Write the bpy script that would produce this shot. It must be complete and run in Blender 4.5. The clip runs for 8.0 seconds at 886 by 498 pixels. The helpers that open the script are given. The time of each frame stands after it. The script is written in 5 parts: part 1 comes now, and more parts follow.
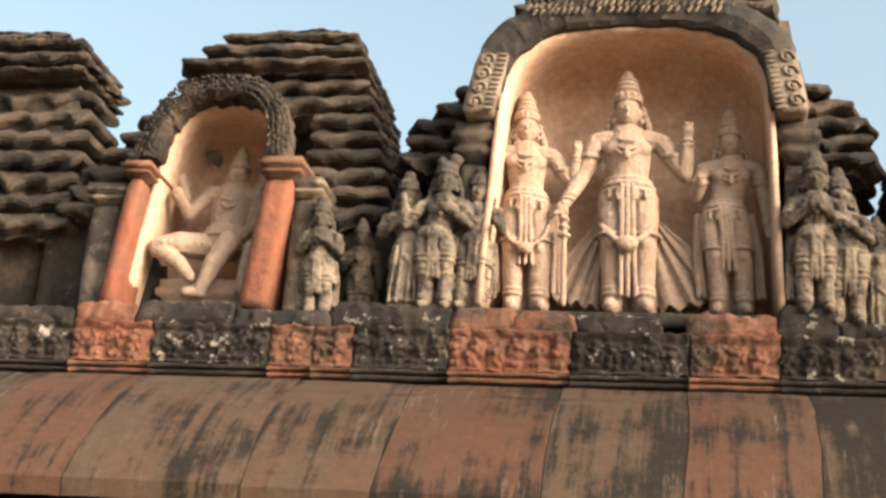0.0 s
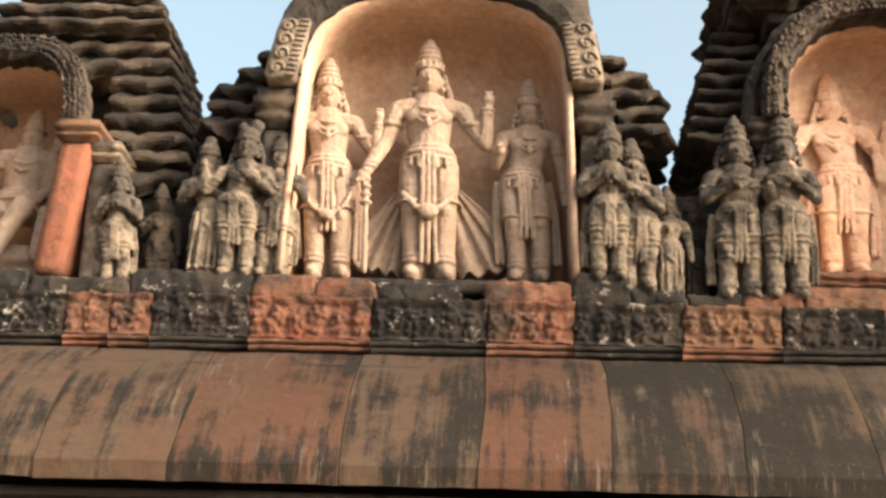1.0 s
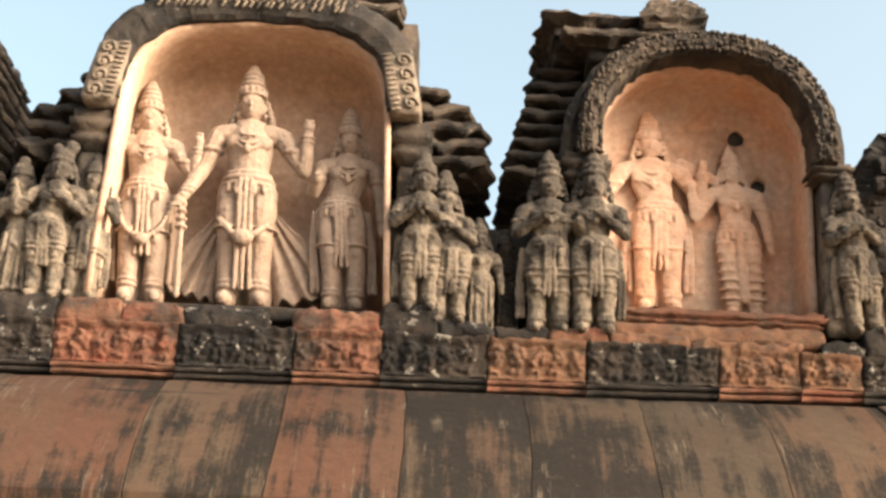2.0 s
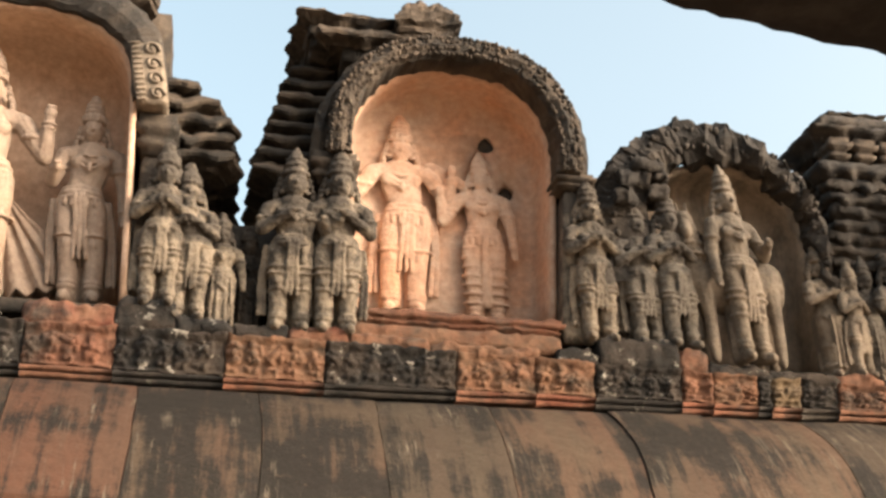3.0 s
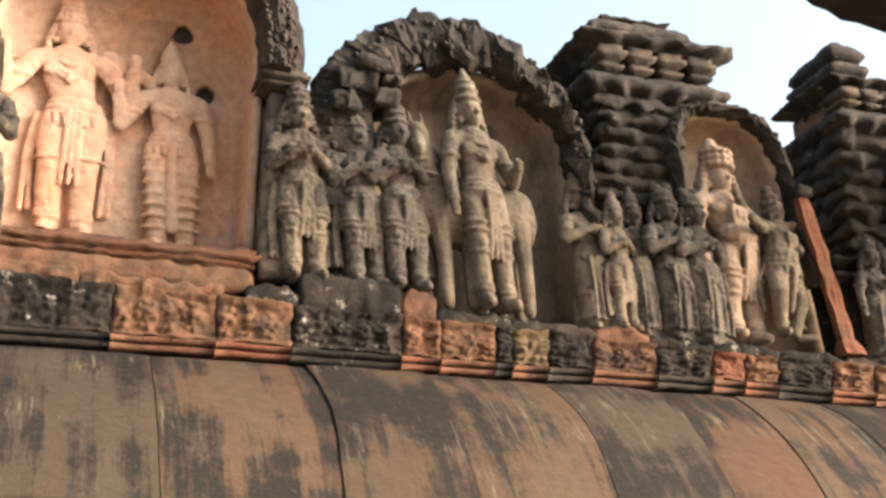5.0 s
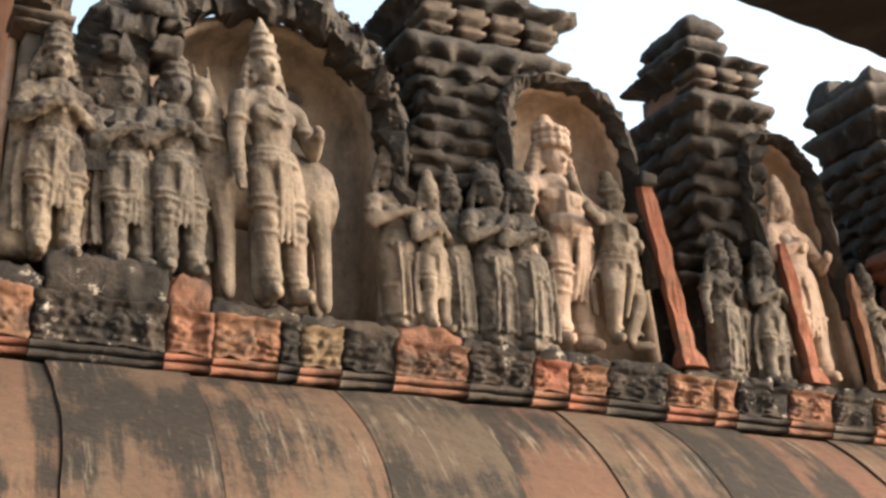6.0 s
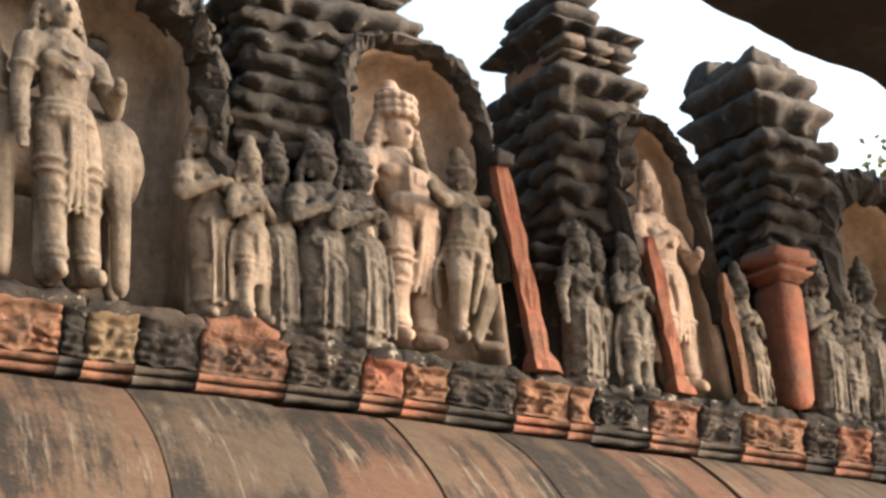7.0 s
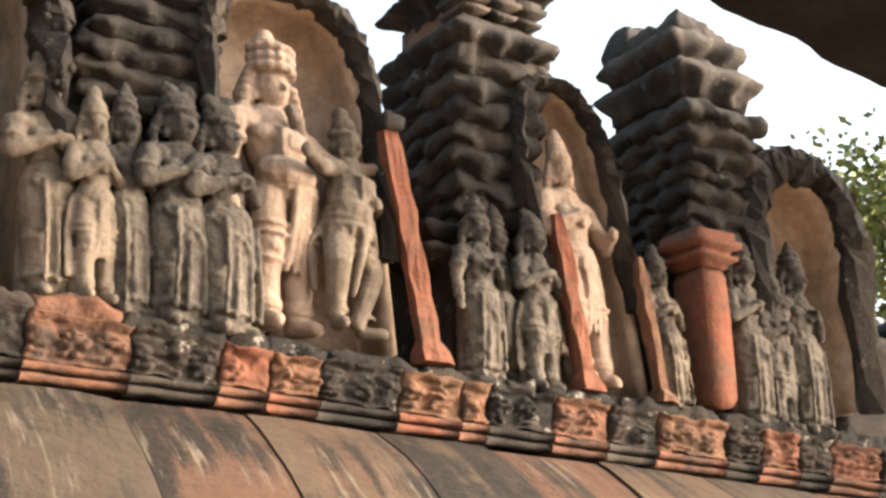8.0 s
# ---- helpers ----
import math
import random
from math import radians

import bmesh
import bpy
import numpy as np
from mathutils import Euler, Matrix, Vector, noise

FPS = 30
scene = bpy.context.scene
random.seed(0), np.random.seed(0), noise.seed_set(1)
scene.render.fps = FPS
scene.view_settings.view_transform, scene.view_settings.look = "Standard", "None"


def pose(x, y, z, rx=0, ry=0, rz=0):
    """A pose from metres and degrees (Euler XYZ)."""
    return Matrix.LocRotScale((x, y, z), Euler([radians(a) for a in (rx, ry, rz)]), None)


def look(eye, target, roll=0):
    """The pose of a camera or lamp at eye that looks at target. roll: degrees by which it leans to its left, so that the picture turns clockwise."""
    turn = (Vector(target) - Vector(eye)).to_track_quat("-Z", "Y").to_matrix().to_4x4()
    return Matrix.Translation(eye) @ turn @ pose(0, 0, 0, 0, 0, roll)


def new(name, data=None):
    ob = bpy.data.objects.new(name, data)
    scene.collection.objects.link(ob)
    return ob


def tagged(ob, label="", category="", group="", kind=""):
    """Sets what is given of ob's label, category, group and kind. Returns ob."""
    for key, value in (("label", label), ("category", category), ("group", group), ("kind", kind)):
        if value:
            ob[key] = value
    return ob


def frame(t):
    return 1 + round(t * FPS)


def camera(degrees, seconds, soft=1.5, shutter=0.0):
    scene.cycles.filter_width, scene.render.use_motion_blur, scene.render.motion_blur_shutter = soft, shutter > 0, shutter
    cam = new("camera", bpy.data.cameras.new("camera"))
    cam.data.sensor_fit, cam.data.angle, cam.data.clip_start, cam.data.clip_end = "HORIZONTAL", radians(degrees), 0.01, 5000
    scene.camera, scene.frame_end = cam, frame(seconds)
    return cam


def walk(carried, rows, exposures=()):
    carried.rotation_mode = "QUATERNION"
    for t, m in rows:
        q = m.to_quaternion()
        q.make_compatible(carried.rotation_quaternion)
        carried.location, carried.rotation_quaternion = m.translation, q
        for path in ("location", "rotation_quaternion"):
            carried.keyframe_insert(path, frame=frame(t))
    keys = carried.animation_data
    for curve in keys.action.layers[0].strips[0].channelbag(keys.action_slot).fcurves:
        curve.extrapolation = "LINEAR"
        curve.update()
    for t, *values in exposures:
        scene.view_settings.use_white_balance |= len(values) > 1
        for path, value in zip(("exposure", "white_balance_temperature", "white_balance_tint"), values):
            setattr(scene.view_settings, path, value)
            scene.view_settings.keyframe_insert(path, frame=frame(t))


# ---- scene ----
cam = camera(33.94, 8.0, soft=2.8)
# seconds, x, y, z, yaw, pitch, roll
PATH = [
    (0, 1.375, -6.288, -1.864, 10.88, 19.37, 4.41),
    (0.5, 1.405, -6.304, -1.856, 6.70, 18.76, 3.36),
    (1, 1.423, -6.326, -1.831, 2.93, 18.13, 2.07),
    (1.2, 1.450, -6.333, -1.830, 2.08, 18.34, 1.71),
    (2.3, 2.036, -6.316, -1.823, -2.85, 19.90, 2.10),
    (2.5, 2.068, -6.311, -1.824, -5.04, 20.11, 1.54),
    (3, 2.092, -6.288, -1.843, -9.58, 20.05, 1.33),
    (3.5, 2.145, -6.164, -1.799, -12.66, 19.19, 1.10),
    (4, 2.256, -5.743, -1.668, -15.12, 18.55, 0.75),
    (4.2, 2.322, -5.568, -1.621, -16.14, 18.37, 0.45),
    (5.3, 3.114, -4.909, -1.477, -17.61, 18.77, 1.22),
    (5.5, 3.209, -4.773, -1.416, -18.89, 18.63, 1.29),
    (6, 3.429, -4.474, -1.231, -21.97, 17.67, 1.67),
    (6.5, 3.616, -4.216, -1.123, -24.40, 17.34, 1.82),
    (7, 3.833, -3.971, -1.034, -26.87, 17.24, 2.36),
    (7.5, 4.025, -3.763, -0.969, -28.24, 17.20, 2.43),
    (8, 4.231, -3.544, -0.923, -29.63, 17.28, 2.41),
]
walk(cam, [(t, pose(x, y, z, 0, 0, yaw) @ pose(0, 0, 0, 90 + pitch) @ pose(0, 0, 0, 0, 0, roll)) for t, x, y, z, yaw, pitch, roll in PATH],
     exposures=((0.0, 1.24, 7100, 4), (1.2, 1.36, 7200, 4), (2.5, 1.44, 7200, 4), (4.0, 1.46, 7100, 4), (5.5, 1.78, 6800, 4), (7.0, 1.9, 6750, 4), (8.0, 2.1, 6800, 4)))

# ---- light: hazy evening sky, a low warm sun ahead of the wall on its far side ----
SUN_DIR = Vector((0.86, -0.46, 0.36)).normalized()
world = bpy.data.worlds.new("world")
scene.world = world
world.use_nodes = True
wn = world.node_tree
wn.nodes.clear()
sky = wn.nodes.new("ShaderNodeTexSky")
sky.sky_type = "NISHITA"
sky.sun_disc = False
sky.sun_elevation = math.asin(SUN_DIR.z)
sky.sun_rotation = math.atan2(SUN_DIR.x, SUN_DIR.y)
sky.dust_density, sky.air_density, sky.ozone_density = 10.0, 0.5, 0.5
bg = wn.nodes.new("ShaderNodeBackground")
bg.inputs["Strength"].default_value = 0.15
wo = wn.nodes.new("ShaderNodeOutputWorld")
haze = wn.nodes.new("ShaderNodeHueSaturation")
haze.inputs["Hue"].default_value, haze.inputs["Saturation"].default_value, haze.inputs["Value"].default_value = 0.475, 0.88, 2.0
wn.links.new(sky.outputs[0], haze.inputs["Color"])
wn.links.new(haze.outputs[0], bg.inputs[0])
wn.links.new(bg.outputs[0], wo.inputs[0])
sun_data = bpy.data.lights.new("sun", "SUN")
sun_data.energy, sun_data.angle, sun_data.color = 0.68, radians(10), (1.0, 0.66, 0.36)
sun = new("sun", sun_data)
sun.matrix_world = look(SUN_DIR * 30, (0, 0, 0))

# ---- materials ----
def stone(name, c1, c2, crust=(0.022, 0.02, 0.018), amount=0.4, scale=3.0, rough=0.9, bump=0.5, streak=None, speck=0.0, speck_col=(0.5, 0.46, 0.38), fine=26.0, alt=None, soft=0.09, heads=0.0):
    """Weathered mineral surface: two tones, patches of dark crust, pale specks, pitted relief. heads: crust settled on crowns and shoulders."""
    m = bpy.data.materials.new(name)
    m.use_nodes = True
    nt = m.node_tree
    n, l = nt.nodes, nt.links
    bsdf = n["Principled BSDF"]
    geo = n.new("ShaderNodeNewGeometry")

    def tex(sc, detail, rough_, vec, dist=0.0):
        t = n.new("ShaderNodeTexNoise")
        t.inputs["Scale"].default_value, t.inputs["Detail"].default_value = sc, detail
        t.inputs["Roughness"].default_value, t.inputs["Distortion"].default_value = rough_, dist
        l.new(vec, t.inputs["Vector"])
        return t.outputs["Fac"]

    def ramp(fac, a, b):
        r = n.new("ShaderNodeMapRange")
        r.inputs["From Min"].default_value, r.inputs["From Max"].default_value = a, b
        l.new(fac, r.inputs["Value"])
        return r.outputs["Result"]

    def mix(fac, a, b):
        x = n.new("ShaderNodeMix")
        x.data_type = "RGBA"
        if isinstance(fac, float):
            x.inputs["Factor"].default_value = fac
        else:
            l.new(fac, x.inputs["Factor"])
        for sock, val in ((x.inputs["A"], a), (x.inputs["B"], b)):
            if isinstance(val, tuple):
                sock.default_value = (*val, 1)
            else:
                l.new(val, sock)
        return x.outputs["Result"]

    pos = geo.outputs["Position"]
    info = n.new("ShaderNodeObjectInfo")
    shift = n.new("ShaderNodeVectorMath")
    shift.operation = "SCALE"
    shift.inputs[0].default_value = (3.1, 1.7, 2.3)
    l.new(info.outputs["Random"], shift.inputs["Scale"])
    add = n.new("ShaderNodeVectorMath")
    l.new(pos, add.inputs[0])
    l.new(shift.outputs[0], add.inputs[1])
    p = add.outputs[0]
    col = mix(ramp(tex(scale, 6, 0.6, p), 0.35, 0.65), c1, c2)
    if alt:
        col = mix(ramp(info.outputs["Random"], 0.25, 0.85), col, alt)
    tone = ramp(tex(fine, 5, 0.65, p), 0.2, 0.8)
    col = mix(tone, mix(0.5, col, crust), mix(0.45, col, tuple(v * 1.6 for v in c2)))
    sv = p
    if streak:
        mp = n.new("ShaderNodeMapping")
        mp.inputs["Scale"].default_value = streak
        l.new(p, mp.inputs["Vector"])
        sv = mp.outputs[0]
    mask_n = tex(scale * 1.1, 9, 0.66, sv, 0.35)
    th = 0.5 + (0.5 - amount) * 0.42
    if heads:
        where = n.new("ShaderNodeTexCoord")
        split = n.new("ShaderNodeSeparateXYZ")
        l.new(where.outputs["Generated"], split.inputs[0])
        grow = n.new("ShaderNodeMath")
        grow.operation = "MULTIPLY_ADD"
        grow.inputs[1].default_value = heads
        l.new(ramp(split.outputs["Z"], 0.42, 0.86), grow.inputs[0])
        l.new(mask_n, grow.inputs[2])
        mask_n = grow.outputs[0]
    mask = ramp(mask_n, th - soft * 0.6, th + soft)
    col = mix(mask, col, mix(tone, crust, tuple(v * 2.6 for v in crust)))
    if speck > 0:
        th2 = 0.72 - speck * 0.2
        col = mix(ramp(tex(13.0, 6, 0.7, p), th2, th2 + 0.06), col, speck_col)
    l.new(col, bsdf.inputs["Base Color"])
    rr = n.new("ShaderNodeMapRange")
    rr.inputs["To Min"].default_value, rr.inputs["To Max"].default_value = rough - 0.12, min(1.0, rough + 0.08)
    l.new(tone, rr.inputs["Value"])
    l.new(rr.outputs[0], bsdf.inputs["Roughness"])
    bsdf.inputs["Specular IOR Level"].default_value = 0.25
    b1 = n.new("ShaderNodeBump")
    b1.inputs["Strength"].default_value, b1.inputs["Distance"].default_value = bump, 0.02
    l.new(tex(13.0, 8, 0.7, p), b1.inputs["Height"])
    b2 = n.new("ShaderNodeBump")
    b2.inputs["Strength"].default_value, b2.inputs["Distance"].default_value = bump * 0.6, 0.004
    l.new(tex(90.0, 4, 0.7, p), b2.inputs["Height"])
    l.new(b1.outputs[0], b2.inputs["Normal"])
    l.new(b2.outputs[0], bsdf.inputs["Normal"])
    return m


BLACK = stone("black_crusted_stone", (0.0259, 0.0230, 0.0202), (0.0533, 0.0446, 0.0360), amount=0.6, bump=1.0, speck=0.46, speck_col=(0.1600, 0.1500, 0.1300), crust=(0.0105, 0.0098, 0.0090))
LICHEN = stone("black_stone_with_pale_lichen", (0.0264, 0.0224, 0.0192), (0.0512, 0.0400, 0.0312), amount=0.6, bump=1.0, speck=0.66, speck_col=(0.2500, 0.2350, 0.2050), crust=(0.0095, 0.0088, 0.0080))
DARK = stone("dark_weathered_stone", (0.0440, 0.0352, 0.0279), (0.0803, 0.0624, 0.0463), amount=0.55, bump=1.0, speck=0.42, speck_col=(0.1699, 0.1463, 0.1181), crust=(0.0115, 0.0104, 0.0090))
GREY = stone("grey_plastered_stone", (0.1445, 0.1207, 0.0918), (0.2125, 0.1768, 0.1343), amount=0.46, bump=0.9, scale=6.0, crust=(0.0270, 0.0235, 0.0195), heads=0.16)
ASH = stone("ash_grey_stone", (0.0994, 0.0886, 0.0727), (0.1512, 0.1332, 0.1094), amount=0.42, bump=0.9, scale=6.0, crust=(0.0290, 0.0262, 0.0228), heads=0.27)
CREAM = stone("cream_lime_plaster", (0.2565, 0.1917, 0.1467), (0.3015, 0.2376, 0.1890), amount=0.32, bump=0.65, crust=(0.1380, 0.0960, 0.0700), scale=4.0, soft=0.16)
STAINED = stone("orange_stained_plaster", (0.5000, 0.4150, 0.3450), (0.4600, 0.3450, 0.2650), amount=0.4, bump=0.7, crust=(0.3000, 0.1500, 0.0850), scale=2.0, soft=0.2)
PEACH = stone("peach_lime_plaster", (0.4100, 0.2850, 0.2050), (0.4700, 0.3500, 0.2650), amount=0.34, bump=0.4, crust=(0.2000, 0.1250, 0.0850), scale=2.4, soft=0.2)
PLASTER = stone("tan_niche_plaster", (0.4500, 0.3450, 0.2600), (0.4900, 0.3950, 0.3050), amount=0.36, bump=0.4, crust=(0.1122, 0.0818, 0.0607), scale=1.8, soft=0.2)
BUFF = stone("stained_buff_plaster", (0.2992, 0.2401, 0.1859), (0.3626, 0.2945, 0.2266), amount=0.46, bump=0.5, crust=(0.0679, 0.0599, 0.0487), scale=2.2, streak=(2.4, 1.0, 0.7), soft=0.18)
RED = stone("worn_red_ochre", (0.1700, 0.0330, 0.0190), (0.1750, 0.0920, 0.0580), amount=0.4, bump=1.0, crust=(0.0250, 0.0190, 0.0150), scale=5.0, speck=0.3, speck_col=(0.1900, 0.1450, 0.1080), alt=(0.1400, 0.0640, 0.0400), soft=0.12)
SCARLET = stone("red_painted_plaster", (0.2100, 0.0480, 0.0270), (0.2000, 0.0820, 0.0500), amount=0.42, bump=1.0, crust=(0.0700, 0.0400, 0.0280), scale=5.0, speck=0.2, speck_col=(0.2200, 0.1500, 0.1000), soft=0.16)
TERRA = stone("worn_orange_stone", (0.1573, 0.0646, 0.0357), (0.1573, 0.0901, 0.0553), amount=0.36, bump=1.0, crust=(0.0338, 0.0261, 0.0197), scale=7.0, speck=0.25, speck_col=(0.2027, 0.1577, 0.1126), soft=0.14)
OCHRE = stone("worn_yellow_stone", (0.1350, 0.0920, 0.0520), (0.1500, 0.1100, 0.0680), amount=0.4, bump=1.0, crust=(0.0394, 0.0310, 0.0226), scale=7.0, soft=0.14)
PALE = stone("pale_worn_plaster", (0.1683, 0.1368, 0.1047), (0.2169, 0.1795, 0.1384), amount=0.46, bump=0.8, scale=5.0, crust=(0.0520, 0.0440, 0.0350), soft=0.14, heads=0.1)
def eave_stone(base, stain, wet):
    """Sandstone slabs of differing tone, blackened where rain runs down them, rubbed pale in scratches."""
    m = bpy.data.materials.new("eave_stone")
    m.use_nodes = True
    n, l = m.node_tree.nodes, m.node_tree.links
    bsdf = n["Principled BSDF"]
    geo, info = n.new("ShaderNodeNewGeometry"), n.new("ShaderNodeObjectInfo")
    off = n.new("ShaderNodeVectorMath")
    off.operation = "MULTIPLY_ADD"
    off.inputs[1].default_value = (5.3, 2.9, 4.1)
    l.new(info.outputs["Random"], off.inputs[0])
    l.new(geo.outputs["Position"], off.inputs[2])

    def tex(sc, vec=(1, 1, 1), detail=6.0, rough=0.62, own=True):
        mp, t = n.new("ShaderNodeMapping"), n.new("ShaderNodeTexNoise")
        mp.inputs["Scale"].default_value = vec
        t.inputs["Scale"].default_value, t.inputs["Detail"].default_value, t.inputs["Roughness"].default_value = sc, detail, rough
        l.new(off.outputs[0] if own else geo.outputs["Position"], mp.inputs["Vector"])
        l.new(mp.outputs[0], t.inputs["Vector"])
        return t.outputs["Fac"]

    def calc(op, a, b):
        x = n.new("ShaderNodeMath")
        x.operation = op
        for sock, v in zip(x.inputs, (a, b)):
            if isinstance(v, float):
                sock.default_value = v
            else:
                l.new(v, sock)
        return x.outputs[0]

    def ramp(fac, a, b, hi=1.0):
        r = n.new("ShaderNodeMapRange")
        r.inputs["From Min"].default_value, r.inputs["From Max"].default_value, r.inputs["To Max"].default_value = a, b, hi
        l.new(fac, r.inputs["Value"])
        return r.outputs["Result"]

    def mix(fac, a, b):
        x = n.new("ShaderNodeMix")
        x.data_type = "RGBA"
        l.new(fac, x.inputs["Factor"])
        for sock, v in ((x.inputs["A"], a), (x.inputs["B"], b)):
            if isinstance(v, tuple):
                sock.default_value = (*v, 1)
            else:
                l.new(v, sock)
        return x.outputs["Result"]

    broad, run = tex(1.7, detail=5.0), tex(1.0, (15.0, 0.8, 0.8), 8.0, 0.66)
    grain = tex(70.0, (1.0, 0.5, 0.5), 4.0, 0.7)
    col = mix(ramp(tex(1.0, (6.0, 0.8, 0.8), 6.0), 0.42, 0.62), base, stain)
    col = mix(ramp(tex(20.0, detail=7.0, rough=0.7), 0.35, 0.7, 0.5), col, tuple(v * 0.6 for v in base))
    soot = calc("ADD", calc("MULTIPLY", broad, 0.62), calc("ADD", calc("MULTIPLY", run, 0.5), calc("MULTIPLY", grain, 0.12)))
    lim = 0.76 - 0.3 * wet
    dark = ramp(soot, lim, lim + 0.075, 0.95)
    col = mix(dark, col, (0.0092, 0.0080, 0.0064))
    scratch = calc("MULTIPLY", ramp(tex(1.0, (40.0, 3.0, 3.0), 6.0, 0.75), 0.55, 0.64), ramp(tex(2.1, detail=4.0), 0.5, 0.62))
    col = mix(scratch, col, (0.105, 0.088, 0.066))
    col = mix(ramp(tex(34.0, detail=6.0, rough=0.75), 0.6, 0.68, 0.55), col, tuple(v * 1.5 for v in base))
    l.new(col, bsdf.inputs["Base Color"])
    bsdf.inputs["Roughness"].default_value, bsdf.inputs["Specular IOR Level"].default_value = 0.86, 0.25
    b1, b2 = n.new("ShaderNodeBump"), n.new("ShaderNodeBump")
    b1.inputs["Strength"].default_value, b1.inputs["Distance"].default_value = 0.7, 0.02
    b2.inputs["Strength"].default_value, b2.inputs["Distance"].default_value = 0.5, 0.004
    l.new(tex(7.0, detail=8.0, rough=0.68), b1.inputs["Height"])
    l.new(tex(75.0, detail=4.0, rough=0.7), b2.inputs["Height"])
    l.new(b1.outputs[0], b2.inputs["Normal"])
    l.new(b2.outputs[0], bsdf.inputs["Normal"])
    return m


SLABS = {"o": eave_stone((0.0681, 0.0386, 0.0248), (0.0736, 0.0350, 0.0212), 0.5),
         "t": eave_stone((0.0644, 0.0460, 0.0304), (0.0718, 0.0405, 0.0258), 0.5),
         "d": eave_stone((0.0534, 0.0386, 0.0258), (0.0607, 0.0368, 0.0239), 0.68),
         "g": eave_stone((0.0497, 0.0386, 0.0267), (0.0460, 0.0331, 0.0230), 0.57)}
# near-black base colour stands in for deep shade under the eave and porch
SHADE = stone("shaded_stone", (0.0100, 0.0084, 0.0072), (0.0170, 0.0140, 0.0116), amount=0.4, bump=0.5)
EARTH = stone("dry_earth", (0.1320, 0.0880, 0.0572), (0.1584, 0.1144, 0.0748), amount=0.2, bump=0.6, crust=(0.0704, 0.0528, 0.0352), scale=0.6)

# ---- shape helpers ----
def wobble(co, amp, size):
    v = Vector(co)
    return v + (noise.noise_vector(v / size) * amp + noise.noise_vector(v / (size * 0.35)) * amp * 0.45)


def mesh_of(name, verts, faces, material, smooth=True):
    me = bpy.data.meshes.new(name)
    me.from_pydata([tuple(v) for v in verts], [], faces)
    me.materials.append(material)
    if smooth:
        for poly in me.polygons:
            poly.use_smooth = True
    me.update()
    return me


def thing(name, label, category, at=(0, 0, 0), group="", kind=""):
    e = new(name)
    e.empty_display_size = 0.1
    e.location = at
    return tagged(e, label, category, group, kind)


def part(name, geometry, material, parent, label="", smooth=True):
    """geometry: (verts, faces) in world coordinates."""
    at, up = Vector(), parent
    while up:
        at, up = at + up.matrix_basis.translation, up.parent
    verts, faces = geometry
    ob = new(name, mesh_of(name, [Vector(v) - at for v in verts], faces, material, smooth))
    ob.parent = parent
    if label:
        tagged(ob, label)
    return ob


def merge(*geos):
    vs, fs = [], []
    for v, f in geos:
        k = len(vs)
        vs += list(v)
        fs += [tuple(i + k for i in q) for q in f]
    return vs, fs


def perimeter(x0, x1, y0, y1, step):
    nx, ny = max(1, round((x1 - x0) / step)), max(1, round((y1 - y0) / step))
    pts = [(x0 + (x1 - x0) * i / nx, y0, 0, -1) for i in range(nx)]
    pts += [(x1, y0 + (y1 - y0) * i / ny, 1, 0) for i in range(ny)]
    pts += [(x1 - (x1 - x0) * i / nx, y1, 0, 1) for i in range(nx)]
    pts += [(x0, y1 - (y1 - y0) * i / ny, -1, 0) for i in range(ny)]
    return pts


def loft(x0, x1, y0, y1, z0, z1, prof, step=0.05, amp=0.008, size=0.12, wave=0.0, pitch=0.22, lean=(0, 0)):
    """A rectangular block whose sides follow prof: (height 0..1, outward metres). wave: scalloping of the sides."""
    per = perimeter(x0, x1, y0, y1, step)
    cx, cy, hx, hy = (x0 + x1) / 2, (y0 + y1) / 2, (x1 - x0) / 2, (y1 - y0) / 2
    vs, fs, n = [], [], len(per)
    for h, off in prof:
        z = z0 + (z1 - z0) * h
        for x, y, nx, ny in per:
            s = (x - cx) if nx == 0 else (y - cy)
            w = wave * (0.5 + 0.5 * math.cos(2 * math.pi * s / pitch + z0 * 31)) ** 1.6 * (1 + 0.8 * noise.noise((s * 4, z0 * 9, nx * 3.0))) if wave else 0.0
            w *= min(1.0, max(0.0, ((hx if nx == 0 else hy) - abs(s)) / 0.05))
            px = cx + (x - cx) * (hx + off) / hx + nx * w
            py = cy + (y - cy) * (hy + off) / hy + ny * w
            dz = -w * 1.0
            q = Vector((px + lean[0] * z, py + lean[1] * z, z + dz))
            vs.append(wobble(q, amp, size) if amp else q)
    for r in range(len(prof) - 1):
        for i in range(n):
            j = (i + 1) % n
            fs.append((r * n + i, r * n + j, (r + 1) * n + j, (r + 1) * n + i))
    fs.append(tuple(reversed(range(n))))
    fs.append(tuple((len(prof) - 1) * n + i for i in range(n)))
    return vs, fs


BLOCK = [(0, -0.012), (0.06, 0), (0.35, 0.002), (0.65, 0.002), (0.94, 0), (1, -0.012)]
NOSE = [(0, -0.05), (0.12, -0.046), (0.2, 0.0), (0.32, 0.03), (0.5, 0.042), (0.66, 0.034), (0.8, 0.004), (0.88, -0.03), (1, -0.045)]
LIP = [(0, -0.042), (0.1, -0.036), (0.16, 0.012), (0.26, 0.038), (0.42, 0.046), (0.6, 0.036), (0.78, 0.008), (0.91, -0.024), (1, -0.042)]
ROLL = [(0, -0.026), (0.14, -0.02), (0.3, 0.012), (0.5, 0.022), (0.7, 0.014), (0.86, -0.014), (1, -0.026)]
